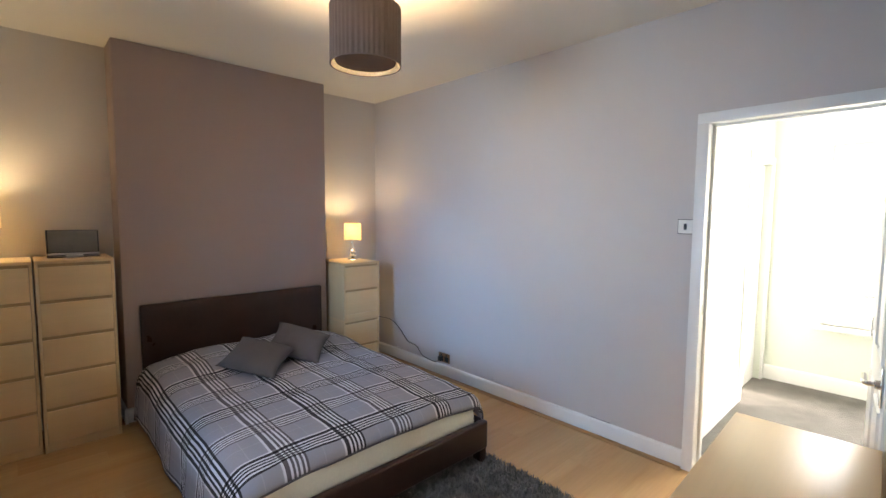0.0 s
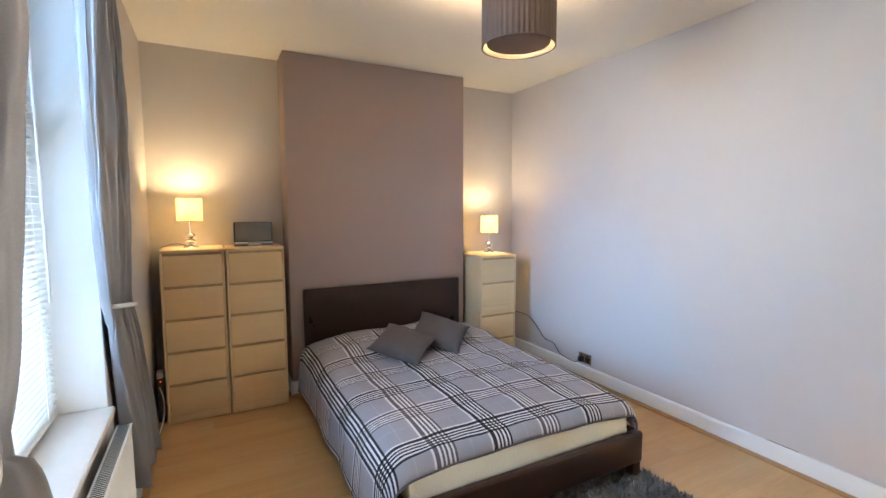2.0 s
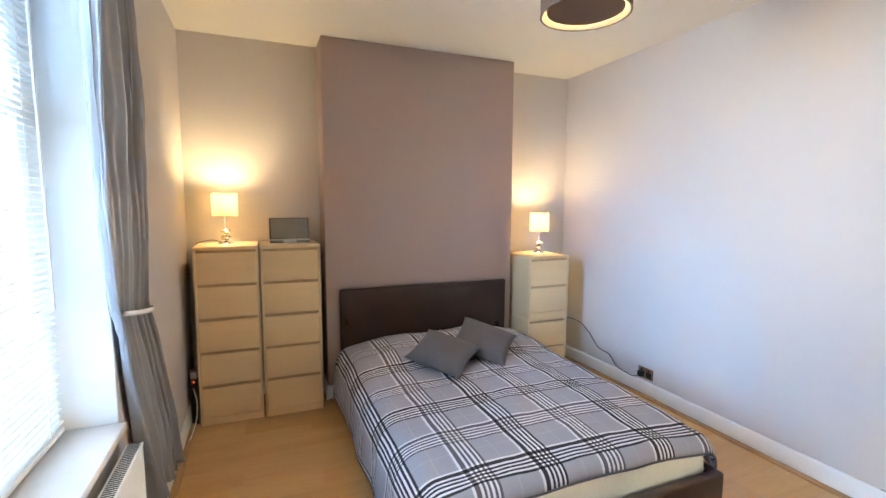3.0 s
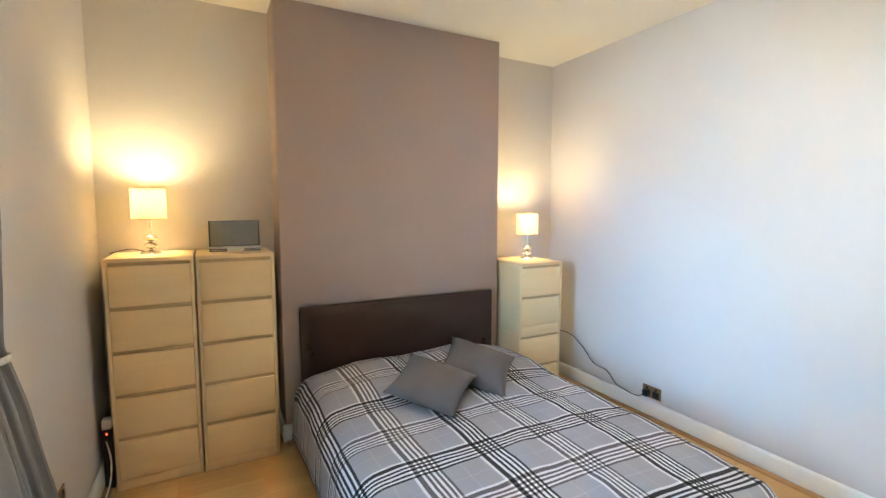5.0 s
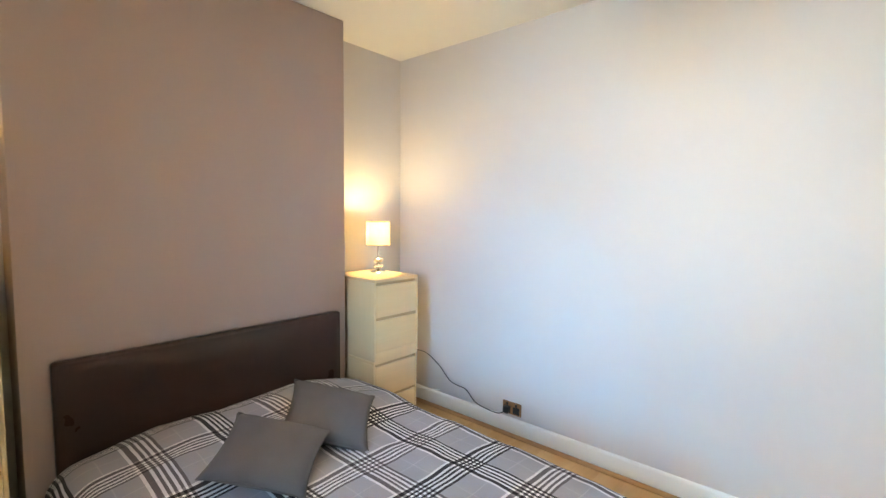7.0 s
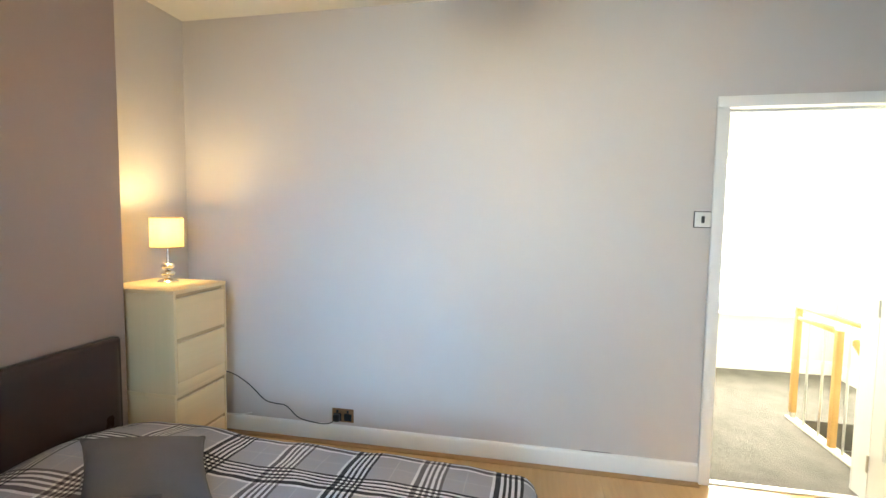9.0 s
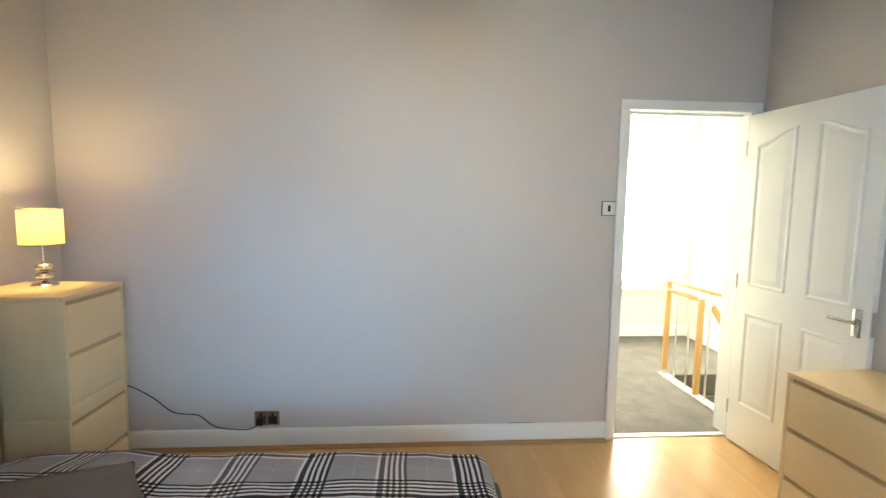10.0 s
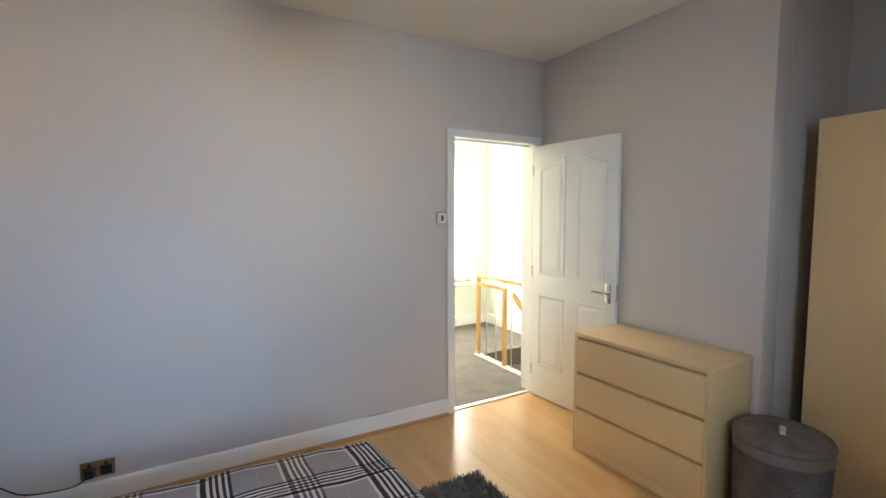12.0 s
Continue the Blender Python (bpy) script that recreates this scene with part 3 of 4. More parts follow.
def balustrade():
    b = thing("balustrade", "orange pine balustrade with steel spindles beside the stairs", "balustrade")
    y = STAIR_Y + 0.02
    part("newel_post", box(4.347, 4.383, y - 0.018, y + 0.022, 0.06, 0.86, 0.004), PINE, b)
    part("post_foot", box(4.350, 4.380, y - 0.015, y + 0.015, 0, 0.06, 0.002), STEEL, b)
    part("newel_post", box(3.887, 3.923, y - 0.018, y + 0.022, 0.0, 0.80, 0.004), PINE, b)
    part("handrail", box(LX + 0.02, 4.395, y - 0.024, y + 0.024, 0.86, 0.888, 0.006), PINE, b)
    part("cross_rail", box(3.927, 4.343, y - 0.02, y + 0.02, 0.775, 0.805, 0.004), PINE, b)
    part("bracket", box(3.88, 3.93, y - 0.02, y + 0.02, 0.80, 0.86, 0.003), STEEL, b, "steel bracket")
    part("base_rail", box(LX + 0.01, 4.40, y - 0.035, y + 0.035, 0.004, 0.02, 0.003), SHEET, b, "cream painted nosing strip")
    part("stair_rail", tube(((3.87, y - 0.07, 0.74), (3.46, y - 0.07, 0.42)), 0.026), PINE, b)
    for x in (4.22, 4.05, 3.80, 3.64, 3.50):
        part("spindle", lathe(((0.0, 0), (0.008, 0), (0.008, 0.78 if x > 3.94 else 0.86), (0.0, 0.78 if x > 3.94 else 0.86)), 10), STEEL, b, "steel spindle", at=pose(x, y, 0.01))


balustrade()
stairs = tagged(new("stairs"), "carpeted stairs going down from the landing", "stairs", kind="structure")
for k in range(12):
    x1 = STAIR_X - 0.0 - k * 0.08
    part("tread", box(LX, x1, LAND_S, STAIR_Y - 0.03, -0.2 * (k + 1) - 0.05, -0.2 * (k + 1), 0.008), CARPET, stairs)
part("landing_edge", box(LX, STAIR_X, STAIR_Y - 0.03, STAIR_Y, -0.35, 0.003), PINE, stairs)
structure("stairwell_floor", box(LX, FAR_X, LAND_S, LAND_N, -2.85, -2.8), CARPET, "grey carpet at the foot of the stairs", "floor")


def radiator(m, width, height):
    r = thing("radiator", "white ribbed panel radiator under the window sill", "radiator", m)
    # local: x along the wall, y out from it
    bm = sheet(int(width / 0.0085), 6, lambda a, b: Vector((a * width, 0.058 + 0.006 * max(0, math.sin(a * width * 2 * math.pi / 0.034)) * (1 if 0.08 < b < 0.92 else 0), 0.12 + b * (height - 0.02))))
    part("front_panel", bm, RADIATOR, r, smooth=60)
    part("back_panel", box(0.0, width, 0.012, 0.02, 0.12, 0.10 + height, 0.003), RADIATOR, r)
    part("side_cover", box(-0.004, 0.0, 0.012, 0.062, 0.12, 0.12 + height - 0.02, 0.001), RADIATOR, r)
    part("side_cover", box(width, width + 0.004, 0.012, 0.062, 0.12, 0.12 + height - 0.02, 0.001), RADIATOR, r)
    g = part("top_grille", box(0, width, 0.012, 0.066, 0.099 + height, 0.105 + height, 0.001), RADIATOR, r, "slotted top grille")
    n = int(width / 0.012)
    slot_mesh = finish("slot", box(0.003, 0.008, 0.020, 0.058, 0.105 + height, 0.1062 + height), BLACK, 40)
    for k in range(n):
        slot = new("slot", slot_mesh)
        slot.parent = g
        slot.location = (k * 0.012, 0, 0)
    part("valve", lathe(((0.0, 0), (0.012, 0), (0.012, 0.03), (0.018, 0.035), (0.018, 0.07), (0.0, 0.075)), 14), CHROME, r, "chrome valve", at=pose(-0.04, 0.05, 0.11))
    part("pipe", tube(((-0.04, 0.05, 0.0), (-0.04, 0.05, 0.12)), 0.0075), CHROME, r)
    part("valve_tail", tube(((-0.04, 0.05, 0.15), (0.01, 0.05, 0.15)), 0.009), CHROME, r)
    return r


radiator(pose(WEST + 0.02, 2.90, 0, 0, 0, -90), 0.96, 0.57)

# ---- bed ----
BX0, BX1, BY0, BY1 = 0.975, 2.455, 2.395, 4.465


def crease(x, y, z, s):
    return noise.noise(Vector((x * s, y * s, z * s)))


def bed():
    b = thing("bed", "double bed frame upholstered in dark brown faux leather", "bed")
    hb = box(BX0, BX1 - 0.02, BY1 + 0.012, BY1 + 0.065, 0.10, 0.888, 0.016, 3)
    part("headboard", hb, LEATHER, b)
    w, h = BX1 - 0.02 - BX0, 0.788

    def pad(a, c):
        u, v = 2 * a - 1, 2 * c - 1
        puff = ((1 - u ** 12) * (1 - v ** 8)) ** 0.5
        ripple = 0.0015 * crease(a * w, 0.3, c * h, 5) * puff
        return Vector((BX0 + 0.006 + a * (w - 0.012), BY1 + 0.020 - 0.024 * puff - ripple, 0.106 + c * (h - 0.012)))

    part("headboard_pad", sheet(60, 30, pad), LEATHER, b, "padded front panel", smooth=80)
    part("footboard", box(BX0, BX1, BY0, BY0 + 0.05, 0.095, 0.275, 0.014, 3), LEATHER, b)
    part("side_rail", box(BX0, BX0 + 0.045, BY0 + 0.05, BY1, 0.10, 0.275, 0.012, 3), LEATHER, b)
    part("side_rail", box(BX1 - 0.045, BX1, BY0 + 0.05, BY1, 0.10, 0.275, 0.012, 3), LEATHER, b)
    for x in (BX0 + 0.012, BX1 - 0.072):
        for y in (BY0 + 0.004, BY1 - 0.06):
            part("leg", box(x, x + 0.06, y, y + 0.06, 0.0, 0.11, 0.005), LEATHER, b)
    part("slats_base", box(BX0 + 0.05, BX1 - 0.05, BY0 + 0.055, BY1 - 0.004, 0.18, 0.215), PINE, b)
    return b


bed()
mattress = thing("mattress", "mattress under a creased cream fitted sheet", "mattress")


bm = box(BX0 + 0.055, BX1 - 0.055, BY0 + 0.064, BY1 - 0.01, 0.217, 0.412, 0.045, 4)
bmesh.ops.subdivide_edges(bm, edges=bm.edges[:], cuts=5, use_grid_fill=True)
for v in bm.verts:
    if v.co.y < BY0 + 0.16:
        v.co.y += -0.012 * abs(crease(v.co.x * 2.2, 0, v.co.z * 0.7, 9)) + 0.004
    v.co.z += 0.006 * crease(v.co.x, v.co.y, 0, 6)
part("sheeted_mattress", bm, SHEET, mattress, smooth=80)


def tuck(a, c):
    """The sheet pulled tight over the foot end, gathered into creases along the frame."""
    x = BX0 + 0.06 + a * (BX1 - BX0 - 0.12)
    gather = (1 - c) ** 0.7
    y = BY0 + 0.070 + 0.006 * c - 0.020 * gather * abs(crease(x * 3.4 + 0.8 * c, 0.0, c * 0.6, 7)) - 0.007 * crease(x + 0.25 * c, c * 0.3, 2.0, 26)
    return Vector((x, max(y, BY0 + 0.0525), 0.216 + c * 0.155 + 0.005 * crease(x, 0.0, 1.0, 7)))


part("foot_tuck", sheet(120, 14, tuck), SHEET, mattress, "creased cream sheet at the foot", smooth=80)


def duvet_place(a, b):
    """The cover over the bed: cloth across from the hanging side over the top to the far side, and from foot to head."""
    u = 0.64 + a * 1.92
    v = 2.415 + b * 2.035
    left, right, rl, rr, rf = 1.05, 2.39, 0.12, 0.08, 0.07
    across = (u - 1.70) / 0.72
    top = 0.482 - 0.030 * across * across + 0.004 * math.sin(3.1 * u) * math.sin(2.3 * v)
    head = max(0.0, min(1.0, (v - 3.65) / 0.38))
    head = head * head * (3 - 2 * head)
    top += head * (0.020 + 0.035 * math.exp(-((u - 1.36) / 0.32) ** 2) + 0.050 * math.exp(-((u - 2.06) / 0.32) ** 2))
    top -= 0.03 * max(0, (v - 4.25) / 0.17) ** 2
    foot = max(0.0, (3.05 - v) / 0.5)
    top -= 0.020 * min(1.0, foot) ** 2
    edge, y = 2.525, v
    if v < edge:
        d = edge - v
        t = min(d / rf, 1.57)
        y = edge - rf * math.sin(t) - 0.004 * math.sin(u * 14)
        top -= rf * (1 - math.cos(t)) + max(0.0, d - rf * 1.57)
    near = 0.3 if v < edge - rf else 1.0
    puff = near * (0.010 * crease(u, v, 0.3, 4.5) + 0.005 * crease(u, v, 1.3, 11))
    y += 0.006 * crease(u, v, 4.0, 5)
    if u < left:
        d = left - u
        t = min(d / rl, 1.50)
        x, z = left - rl * math.sin(t), top - rl * (1 - math.cos(t))
        e = max(0.0, d - rl * 1.50)
        fold = 0.008 * math.sin(v * 7.5 + 1.4 * math.sin(v * 3.7)) * min(1, e / 0.15)
        return Vector((x - e * 0.08 - fold - puff * 0.6, y, max(z - e * 0.99, 0.02) + puff * (1 - t / 1.5)))
    if u > right:
        d = u - right
        t = min(d / rr, 1.55)
        e = max(0.0, d - rr * 1.55)
        return Vector((right + rr * math.sin(t) + 0.008 * math.sin(v * 12) * min(1, e / 0.1), y, top - rr * (1 - math.cos(t)) - e + puff * (1 - t / 1.55)))
    return Vector((u, y, top + puff))


duvet = thing("duvet", "grey plaid duvet with black and white checks spread over the bed", "duvet")
cover = part("cover", sheet(110, 110, duvet_place, lambda a, b: (0.64 + a * 1.92, 2.415 + b * 2.035)), PLAID, duvet, smooth=80)
solid = cover.modifiers.new("thickness", "SOLIDIFY")
solid.thickness, solid.offset = 0.022, -0.6


hem = [duvet_place(k / 80, 0.0) + Vector((0, -0.004, -0.002)) for k in range(81)]
part("hem", tube(hem, 0.006, 6), PLAID, duvet, "stitched hem at the foot")


def cushion(label, centre, e1, e2, size, size2, colour):
    a = Vector(e1).normalized()
    n = a.cross(Vector(e2)).normalized()
    c = n.cross(a)
    m = Matrix((a, c, n)).transposed().to_4x4()
    m.translation = centre
    q = thing("cushion", label, "cushion", m, "cushions on the bed")
    bm = bmesh.new()
    n_ = 22
    def at(i, j, side):
        u, v = 2 * i / n_ - 1, 2 * j / n_ - 1
        pull = 1 - 0.10 * (1 - u * u) * v * v * 1.0
        pull2 = 1 - 0.10 * (1 - v * v) * u * u * 1.0
        x, y = u * size / 2 * pull2, v * size2 / 2 * pull
        h = 0.070 * ((1 - u * u) * (1 - v * v)) ** 0.42
        return Vector((x, y, side * h + 0.004 * crease(u, v, side * 3.0, 2.2) * (1 - u * u)))
    for side in (1, -1):
        grid = [[bm.verts.new(at(i, j, side)) for j in range(n_ + 1)] for i in range(n_ + 1)]
        for i in range(n_):
            for j in range(n_):
                bm.faces.new((grid[i][j], grid[i + 1][j], grid[i + 1][j + 1], grid[i][j + 1]))
    bmesh.ops.remove_doubles(bm, verts=bm.verts, dist=0.0008)
    part("cover", bm, colour, q, smooth=75)
    rim = [at(k, 0, 0) for k in range(n_)] + [at(n_, k, 0) for k in range(n_)] + [at(n_ - k, n_, 0) for k in range(n_)] + [at(0, n_ - k, 0) for k in range(n_ + 1)]
    part("piping", tube(rim[::2] + [rim[0]], 0.0028, 6), colour, q)
    return q


cushion("plain grey velvet cushion lying flat on the duvet", (1.515, 3.69, 0.580), (0.245, -0.272, -0.07), (0.16, 0.17, 0.09), 0.40, 0.33, CUSHION)
cushion("plain grey velvet cushion leaning on another cushion", (1.855, 3.77, 0.598), (0.283, -0.222, -0.105), (0.186, 0.227, 0.129), 0.40, 0.34, CUSHION)

# ---- chests of drawers ----


def chest(label, m, width, depth, height, drawers, group="", name="chest_of_drawers"):
    """Local: x along the front, y into the depth with the front at 0, z up."""
    c = thing(name, label, "chest of drawers", m, group)
    t = 0.016
    part("top", box(0, width, -0.002, depth, height - 0.022, height, 0.002), BEECH, c)
    for x in (0, width - t):
        part("side", box(x, x + t, 0.0, depth, 0, height - 0.022, 0.0015), BEECH_SIDE, c)
    part("back", box(t, width - t, depth - 0.006, depth, 0.05, height - 0.022), BEECH_SIDE, c)
    part("plinth", box(t, width - t, 0.003, 0.020, 0.0, 0.054, 0.0015), BEECH, c)
    z0, z1 = 0.055, height - 0.022
    step = (z1 - z0) / drawers
    for k in range(drawers):
        lo = z0 + k * step
        d = part("drawer", box(t + 0.002, width - t - 0.002, 0.0, 0.017, lo + 0.002, lo + step - 0.021, 0.0015), BEECH, c)
        # groove and box behind take the darkened beech as painted shade
        part("grip", box(t + 0.002, width - t - 0.002, 0.015, 0.034, lo + step - 0.021, lo + step - 0.001), BEECH_SHADED, d, "recessed finger groove with shade in its colour")
        part("drawer_box", box(t + 0.012, width - t - 0.012, 0.034, depth - 0.03, lo + 0.01, lo + step - 0.03), BEECH_SHADED, d)
    return c


tall = chest("tall narrow five-drawer chest in beech veneer beside another", pose(-0.006, 4.415, 0), 0.41, 0.41, 1.258, 5, "tall chests in the alcove")
copy_thing(tall, pose(0.414, 4.405, 0))
low = chest("small two-drawer beech chest standing on the floor", pose(2.562, 4.30, 0), 0.405, 0.48, 0.55, 2, "stacked bedside chests")
upper = copy_thing(low, pose(2.564, 4.293, 0.55))
tagged(upper, "small two-drawer beech chest stacked on another")
chest("wide three-drawer dresser in beech veneer", pose(2.448, 1.064, 0, 0, 0, 182.0), 0.852, 0.428, 0.775, 3, name="dresser")


def wardrobe():
    w = thing("wardrobe", "tall beech veneer wardrobe with plain doors in the alcove", "wardrobe", pose(0.47, 0.36, 0))
    W, D, Hh = 1.0, 0.58, 2.02
    part("side", box(0, 0.018, -D, 0, 0, Hh, 0.0015), BEECH_SIDE, w)
    part("side", box(W - 0.018, W, -D, 0, 0, Hh, 0.0015), BEECH_SIDE, w)
    part("top", box(0.018, W - 0.018, -D, 0, Hh - 0.022, Hh, 0.0015), BEECH_SIDE, w)
    part("back", box(0.018, W - 0.018, -D, -D + 0.01, 0.05, Hh - 0.022), BEECH_SIDE, w)
    part("plinth", box(0.018, W - 0.018, -0.04, -0.02, 0, 0.06), BEECH_SIDE, w)
    for x in (0.002, W / 2 + 0.001):
        part("door", box(x, x + W / 2 - 0.003, 0.001, 0.019, 0.06, Hh - 0.001, 0.0015), BEECH_SIDE, w)
    return w


wardrobe()

# ---- lamps ----


def table_lamp(x, y, z, energy):
    l = thing("table_lamp", "lit table lamp with cream drum shade on chrome balls", "lamp", pose(x, y, z), "bedside table lamps")
    part("base", lathe(((0.0, 0), (0.056, 0), (0.056, 0.005), (0.046, 0.013), (0.020, 0.021), (0.011, 0.026), (0.0, 0.026)), 36), CHROME, l)
    for zc in (0.050, 0.093):
        part("ball", lathe([(max(0.0, 0.036 * math.sin(math.pi * i / 12)), zc - 0.0205 * math.cos(math.pi * i / 12)) for i in range(13)], 32), CHROME, l, "flattened chrome ball")
    part("stem", lathe(((0.0, 0.02), (0.006, 0.02), (0.006, 0.255), (0.0, 0.255)), 14), CHROME, l)
    r, z0, z1 = 0.086, 0.200, 0.374
    s = part("shade", lathe(((r, z0), (r, z1), (r - 0.002, z1), (r - 0.002, z0), (r, z0)), 48, None, False), SHADE, l, "cream fabric drum shade")
    for zz in (z0, z1 - 0.004):
        part("shade_ring", lathe(((r - 0.003, zz), (r + 0.001, zz), (r + 0.001, zz + 0.004), (r - 0.003, zz + 0.004), (r - 0.003, zz)), 48, None, False), BRONZE, s)
    for a in (0, 120, 240):
        part("spoke", tube(((0.006 * math.cos(radians(a)), 0.006 * math.sin(radians(a)), 0.215), ((r - 0.002) * math.cos(radians(a)), (r - 0.002) * math.sin(radians(a)), z0 + 0.003)), 0.0012, 6), CHROME, s)
    part("bulb", lathe([(max(0.0, 0.02 * math.sin(math.pi * i / 8)), 0.285 - 0.028 * math.cos(math.pi * i / 8)) for i in range(9)], 16), BULB_GLOW, l, "lit bulb")
    lamp("table_lamp_light", "POINT", pose(x, y, z + 0.322), energy, BULB, radius=0.04)
    return l


table_lamp(0.19, 4.62, 1.258, 7.0)
table_lamp(2.835, 4.57, 1.102, 7.2)


def pendant(x, y):
    p = thing("pendant_lamp", "pleated taupe drum pendant lamp hanging from the ceiling", "lamp", pose(x, y, 0))
    r, z0, z1 = 0.17, 2.295, 2.56
    def pleats(a, z):
        return 1 + 0.014 * math.sin(a * 44 + 0.5 * math.sin(a * 9))
    part("shade", lathe(((r, z0), (r, z0 + 0.02), (r, z1 - 0.02), (r, z1)), 220, pleats, False), PLEAT, p, "taupe pleated fabric shade", smooth=60)
    part("lining", lathe(((r - 0.006, z0 + 0.001), (r - 0.006, z1)), 64, None, False), LINING, p)
    for zz in (z0 - 0.002, z1 - 0.002):
        part("rim", lathe(((r - 0.004, zz), (r + 0.003, zz), (r + 0.003, zz + 0.005), (r - 0.004, zz + 0.005), (r - 0.004, zz)), 64, None, False), PLEAT, p)
    part("diffuser", lathe(((0.0, z0 + 0.014), (r - 0.024, z0 + 0.014), (r - 0.024, z0 + 0.018), (0.0, z0 + 0.018)), 64), DISC, p, "round taupe fabric diffuser")
    for a in (0, 120, 240):
        part("spoke", tube(((0, 0, z1 - 0.04), ((r - 0.006) * math.cos(radians(a)), (r - 0.006) * math.sin(radians(a)), z1 - 0.01)), 0.002, 6), STEEL, p)
        part("hanger", tube((((r - 0.035) * math.cos(radians(a)), (r - 0.035) * math.sin(radians(a)), z0 + 0.025), ((r - 0.006) * math.cos(radians(a)), (r - 0.006) * math.sin(radians(a)), z0 + 0.06)), 0.0015, 6), STEEL, p)
    part("cord", tube(((0, 0, z1 - 0.06), (0, 0, TOP - 0.02)), 0.004), WHITE_PLASTIC, p)
    part("ceiling_rose", lathe(((0.0, TOP - 0.03), (0.03, TOP - 0.028), (0.045, TOP - 0.01), (0.045, TOP), (0.0, TOP)), 28), WHITE_PLASTIC, p)
    part("bulb", lathe([(max(0.0, 0.03 * math.sin(math.pi * i / 8)), 2.47 - 0.04 * math.cos(math.pi * i / 8)) for i in range(9)], 16), BULB_GLOW, p, "lit bulb")
    lamp("pendant_light", "POINT", pose(x, y, 2.50), 98.0, (1.0, 0.76, 0.45), radius=0.03)


pendant(1.63, 2.51)

# ---- small things ----
dock = thing("speaker_dock", "charcoal speaker dock with a silver base on the chest", "speaker", pose(0.485, 4.60, 1.258))
part("body", box(0, 0.285, 0.0, 0.045, 0.028, 0.188, 0.004), BLACK, dock, "dark plastic case", at=pose(0, 0.012, 0, -6, 0, 0))
part("grille", box(0.009, 0.276, -0.003, 0.002, 0.034, 0.183, 0.002), GRILLE, dock, "grey cloth grille", at=pose(0, 0.012, 0, -6, 0, 0))
part("base", box(0.003, 0.282, -0.012, 0.06, 0.006, 0.03, 0.006), SILVER, dock, "silver base strip")
part("foot", box(0.0, 0.285, -0.010, 0.062, 0.0, 0.007, 0.002), BLACK, dock)
part("cradle", box(0.095, 0.19, -0.05, 0.0, 0.0, 0.02, 0.008), SILVER, dock)
part("trim_line", box(0.0, 0.285, -0.0135, -0.011, 0.012, 0.017), BLACK, dock)

switch = thing("light_switch", "square white light switch with a black rocker", "switch", pose(EAST, 1.572, 1.506, 0, 0, 90))
part("plate", box(-0.045, 0.045, 0.0, 0.007, -0.045, 0.045, 0.002), BLACK, switch, "dark edge plate")
part("insert", box(-0.041, 0.041, 0.006, 0.011, -0.041, 0.041, 0.002), WHITE_PLASTIC, switch)
part("rocker", box(-0.008, 0.008, 0.010, 0.015, -0.019, 0.019, 0.001), BLACK, switch, "black rocker")
for s in (-0.03, 0.03):
    part("screw", lathe(((0.0, 0), (0.003, 0), (0.003, 0.001), (0.0, 0.0015)), 10), STEEL, switch, at=pose(s, 0.011, 0, -90, 0, 0))

socket = thing("wall_socket", "double wall socket with an antique bronze plate", "socket", pose(EAST, 3.685, 0.185, 0, 0, 90))
part("plate", box(-0.075, 0.075, 0.0, 0.008, -0.045, 0.045, 0.003), BRONZE, socket)
for s in (-0.036, 0.036):
    part("insert", box(s - 0.026, s + 0.026, 0.007, 0.010, -0.036, 0.014, 0.001), BLACK, socket)
    part("switch", box(s - 0.007, s + 0.007, 0.007, 0.013, 0.018, 0.036, 0.001), BLACK, socket)
copy_thing(socket, pose(WEST, 3.78, 0.35, 0, 0, -90))
plug = part("plug", box(0.014, 0.058, 0.010, 0.040, -0.036, 0.012, 0.008), BLACK, socket, "black plug")
cord = thing("power_cable", "dark lamp cord trailing along the wall to the socket", "cable")
part("cord", tube(((2.98, 4.56, 0.50), (3.10, 4.55, 0.475), (3.26, 4.50, 0.425), (3.288, 4.37, 0.342), (3.285, 4.25, 0.245), (3.288, 4.17, 0.224), (3.288, 4.09, 0.214), (3.275, 3.99, 0.148), (3.272, 3.87, 0.128), (3.270, 3.78, 0.130), (3.262, 3.725, 0.165)), 0.0035), BLACK, cord)
cord = thing("white_cable", "short white cable lying on the skirting", "cable")
part("cord", tube(((2.97, 4.60, 0.25), (3.06, 4.52, 0.20), (3.17, 4.44, 0.165), (3.26, 4.33, 0.155)), 0.004), WHITE_PLASTIC, cord)
cord = thing("power_cable", "thin lamp cord on the chest top", "cable")
part("cord", tube(((0.16, 4.62, 1.275), (0.10, 4.63, 1.290), (0.04, 4.62, 1.282), (0.0, 4.60, 1.2705)), 0.0025), BLACK, cord)
adapter = thing("power_adapter", "black power adapter with a red light beside the chest", "adapter", pose(-0.045, 4.50, 0.05))
part("block", box(-0.022, 0.022, -0.03, 0.03, 0.20, 0.28, 0.004), BLACK, adapter)
part("extension_block", box(-0.022, 0.022, -0.03, 0.05, -0.05, 0.20, 0.004), BLACK, adapter)
part("light", box(-0.003, 0.003, -0.032, -0.0295, 0.257, 0.264, 0.0005), RED_LED, adapter, "red indicator light")
part("cap", box(-0.022, 0.022, -0.028, 0.03, 0.281, 0.335, 0.006), WHITE_PLASTIC, adapter, "white plug")
part("lead", tube(((-0.005, -0.03, 0.22), (0.02, -0.08, 0.14), (0.02, -0.13, 0.04), (0.0, -0.21, -0.030), (-0.016, -0.34, -0.044)), 0.004), WHITE_PLASTIC, adapter, "white lead")

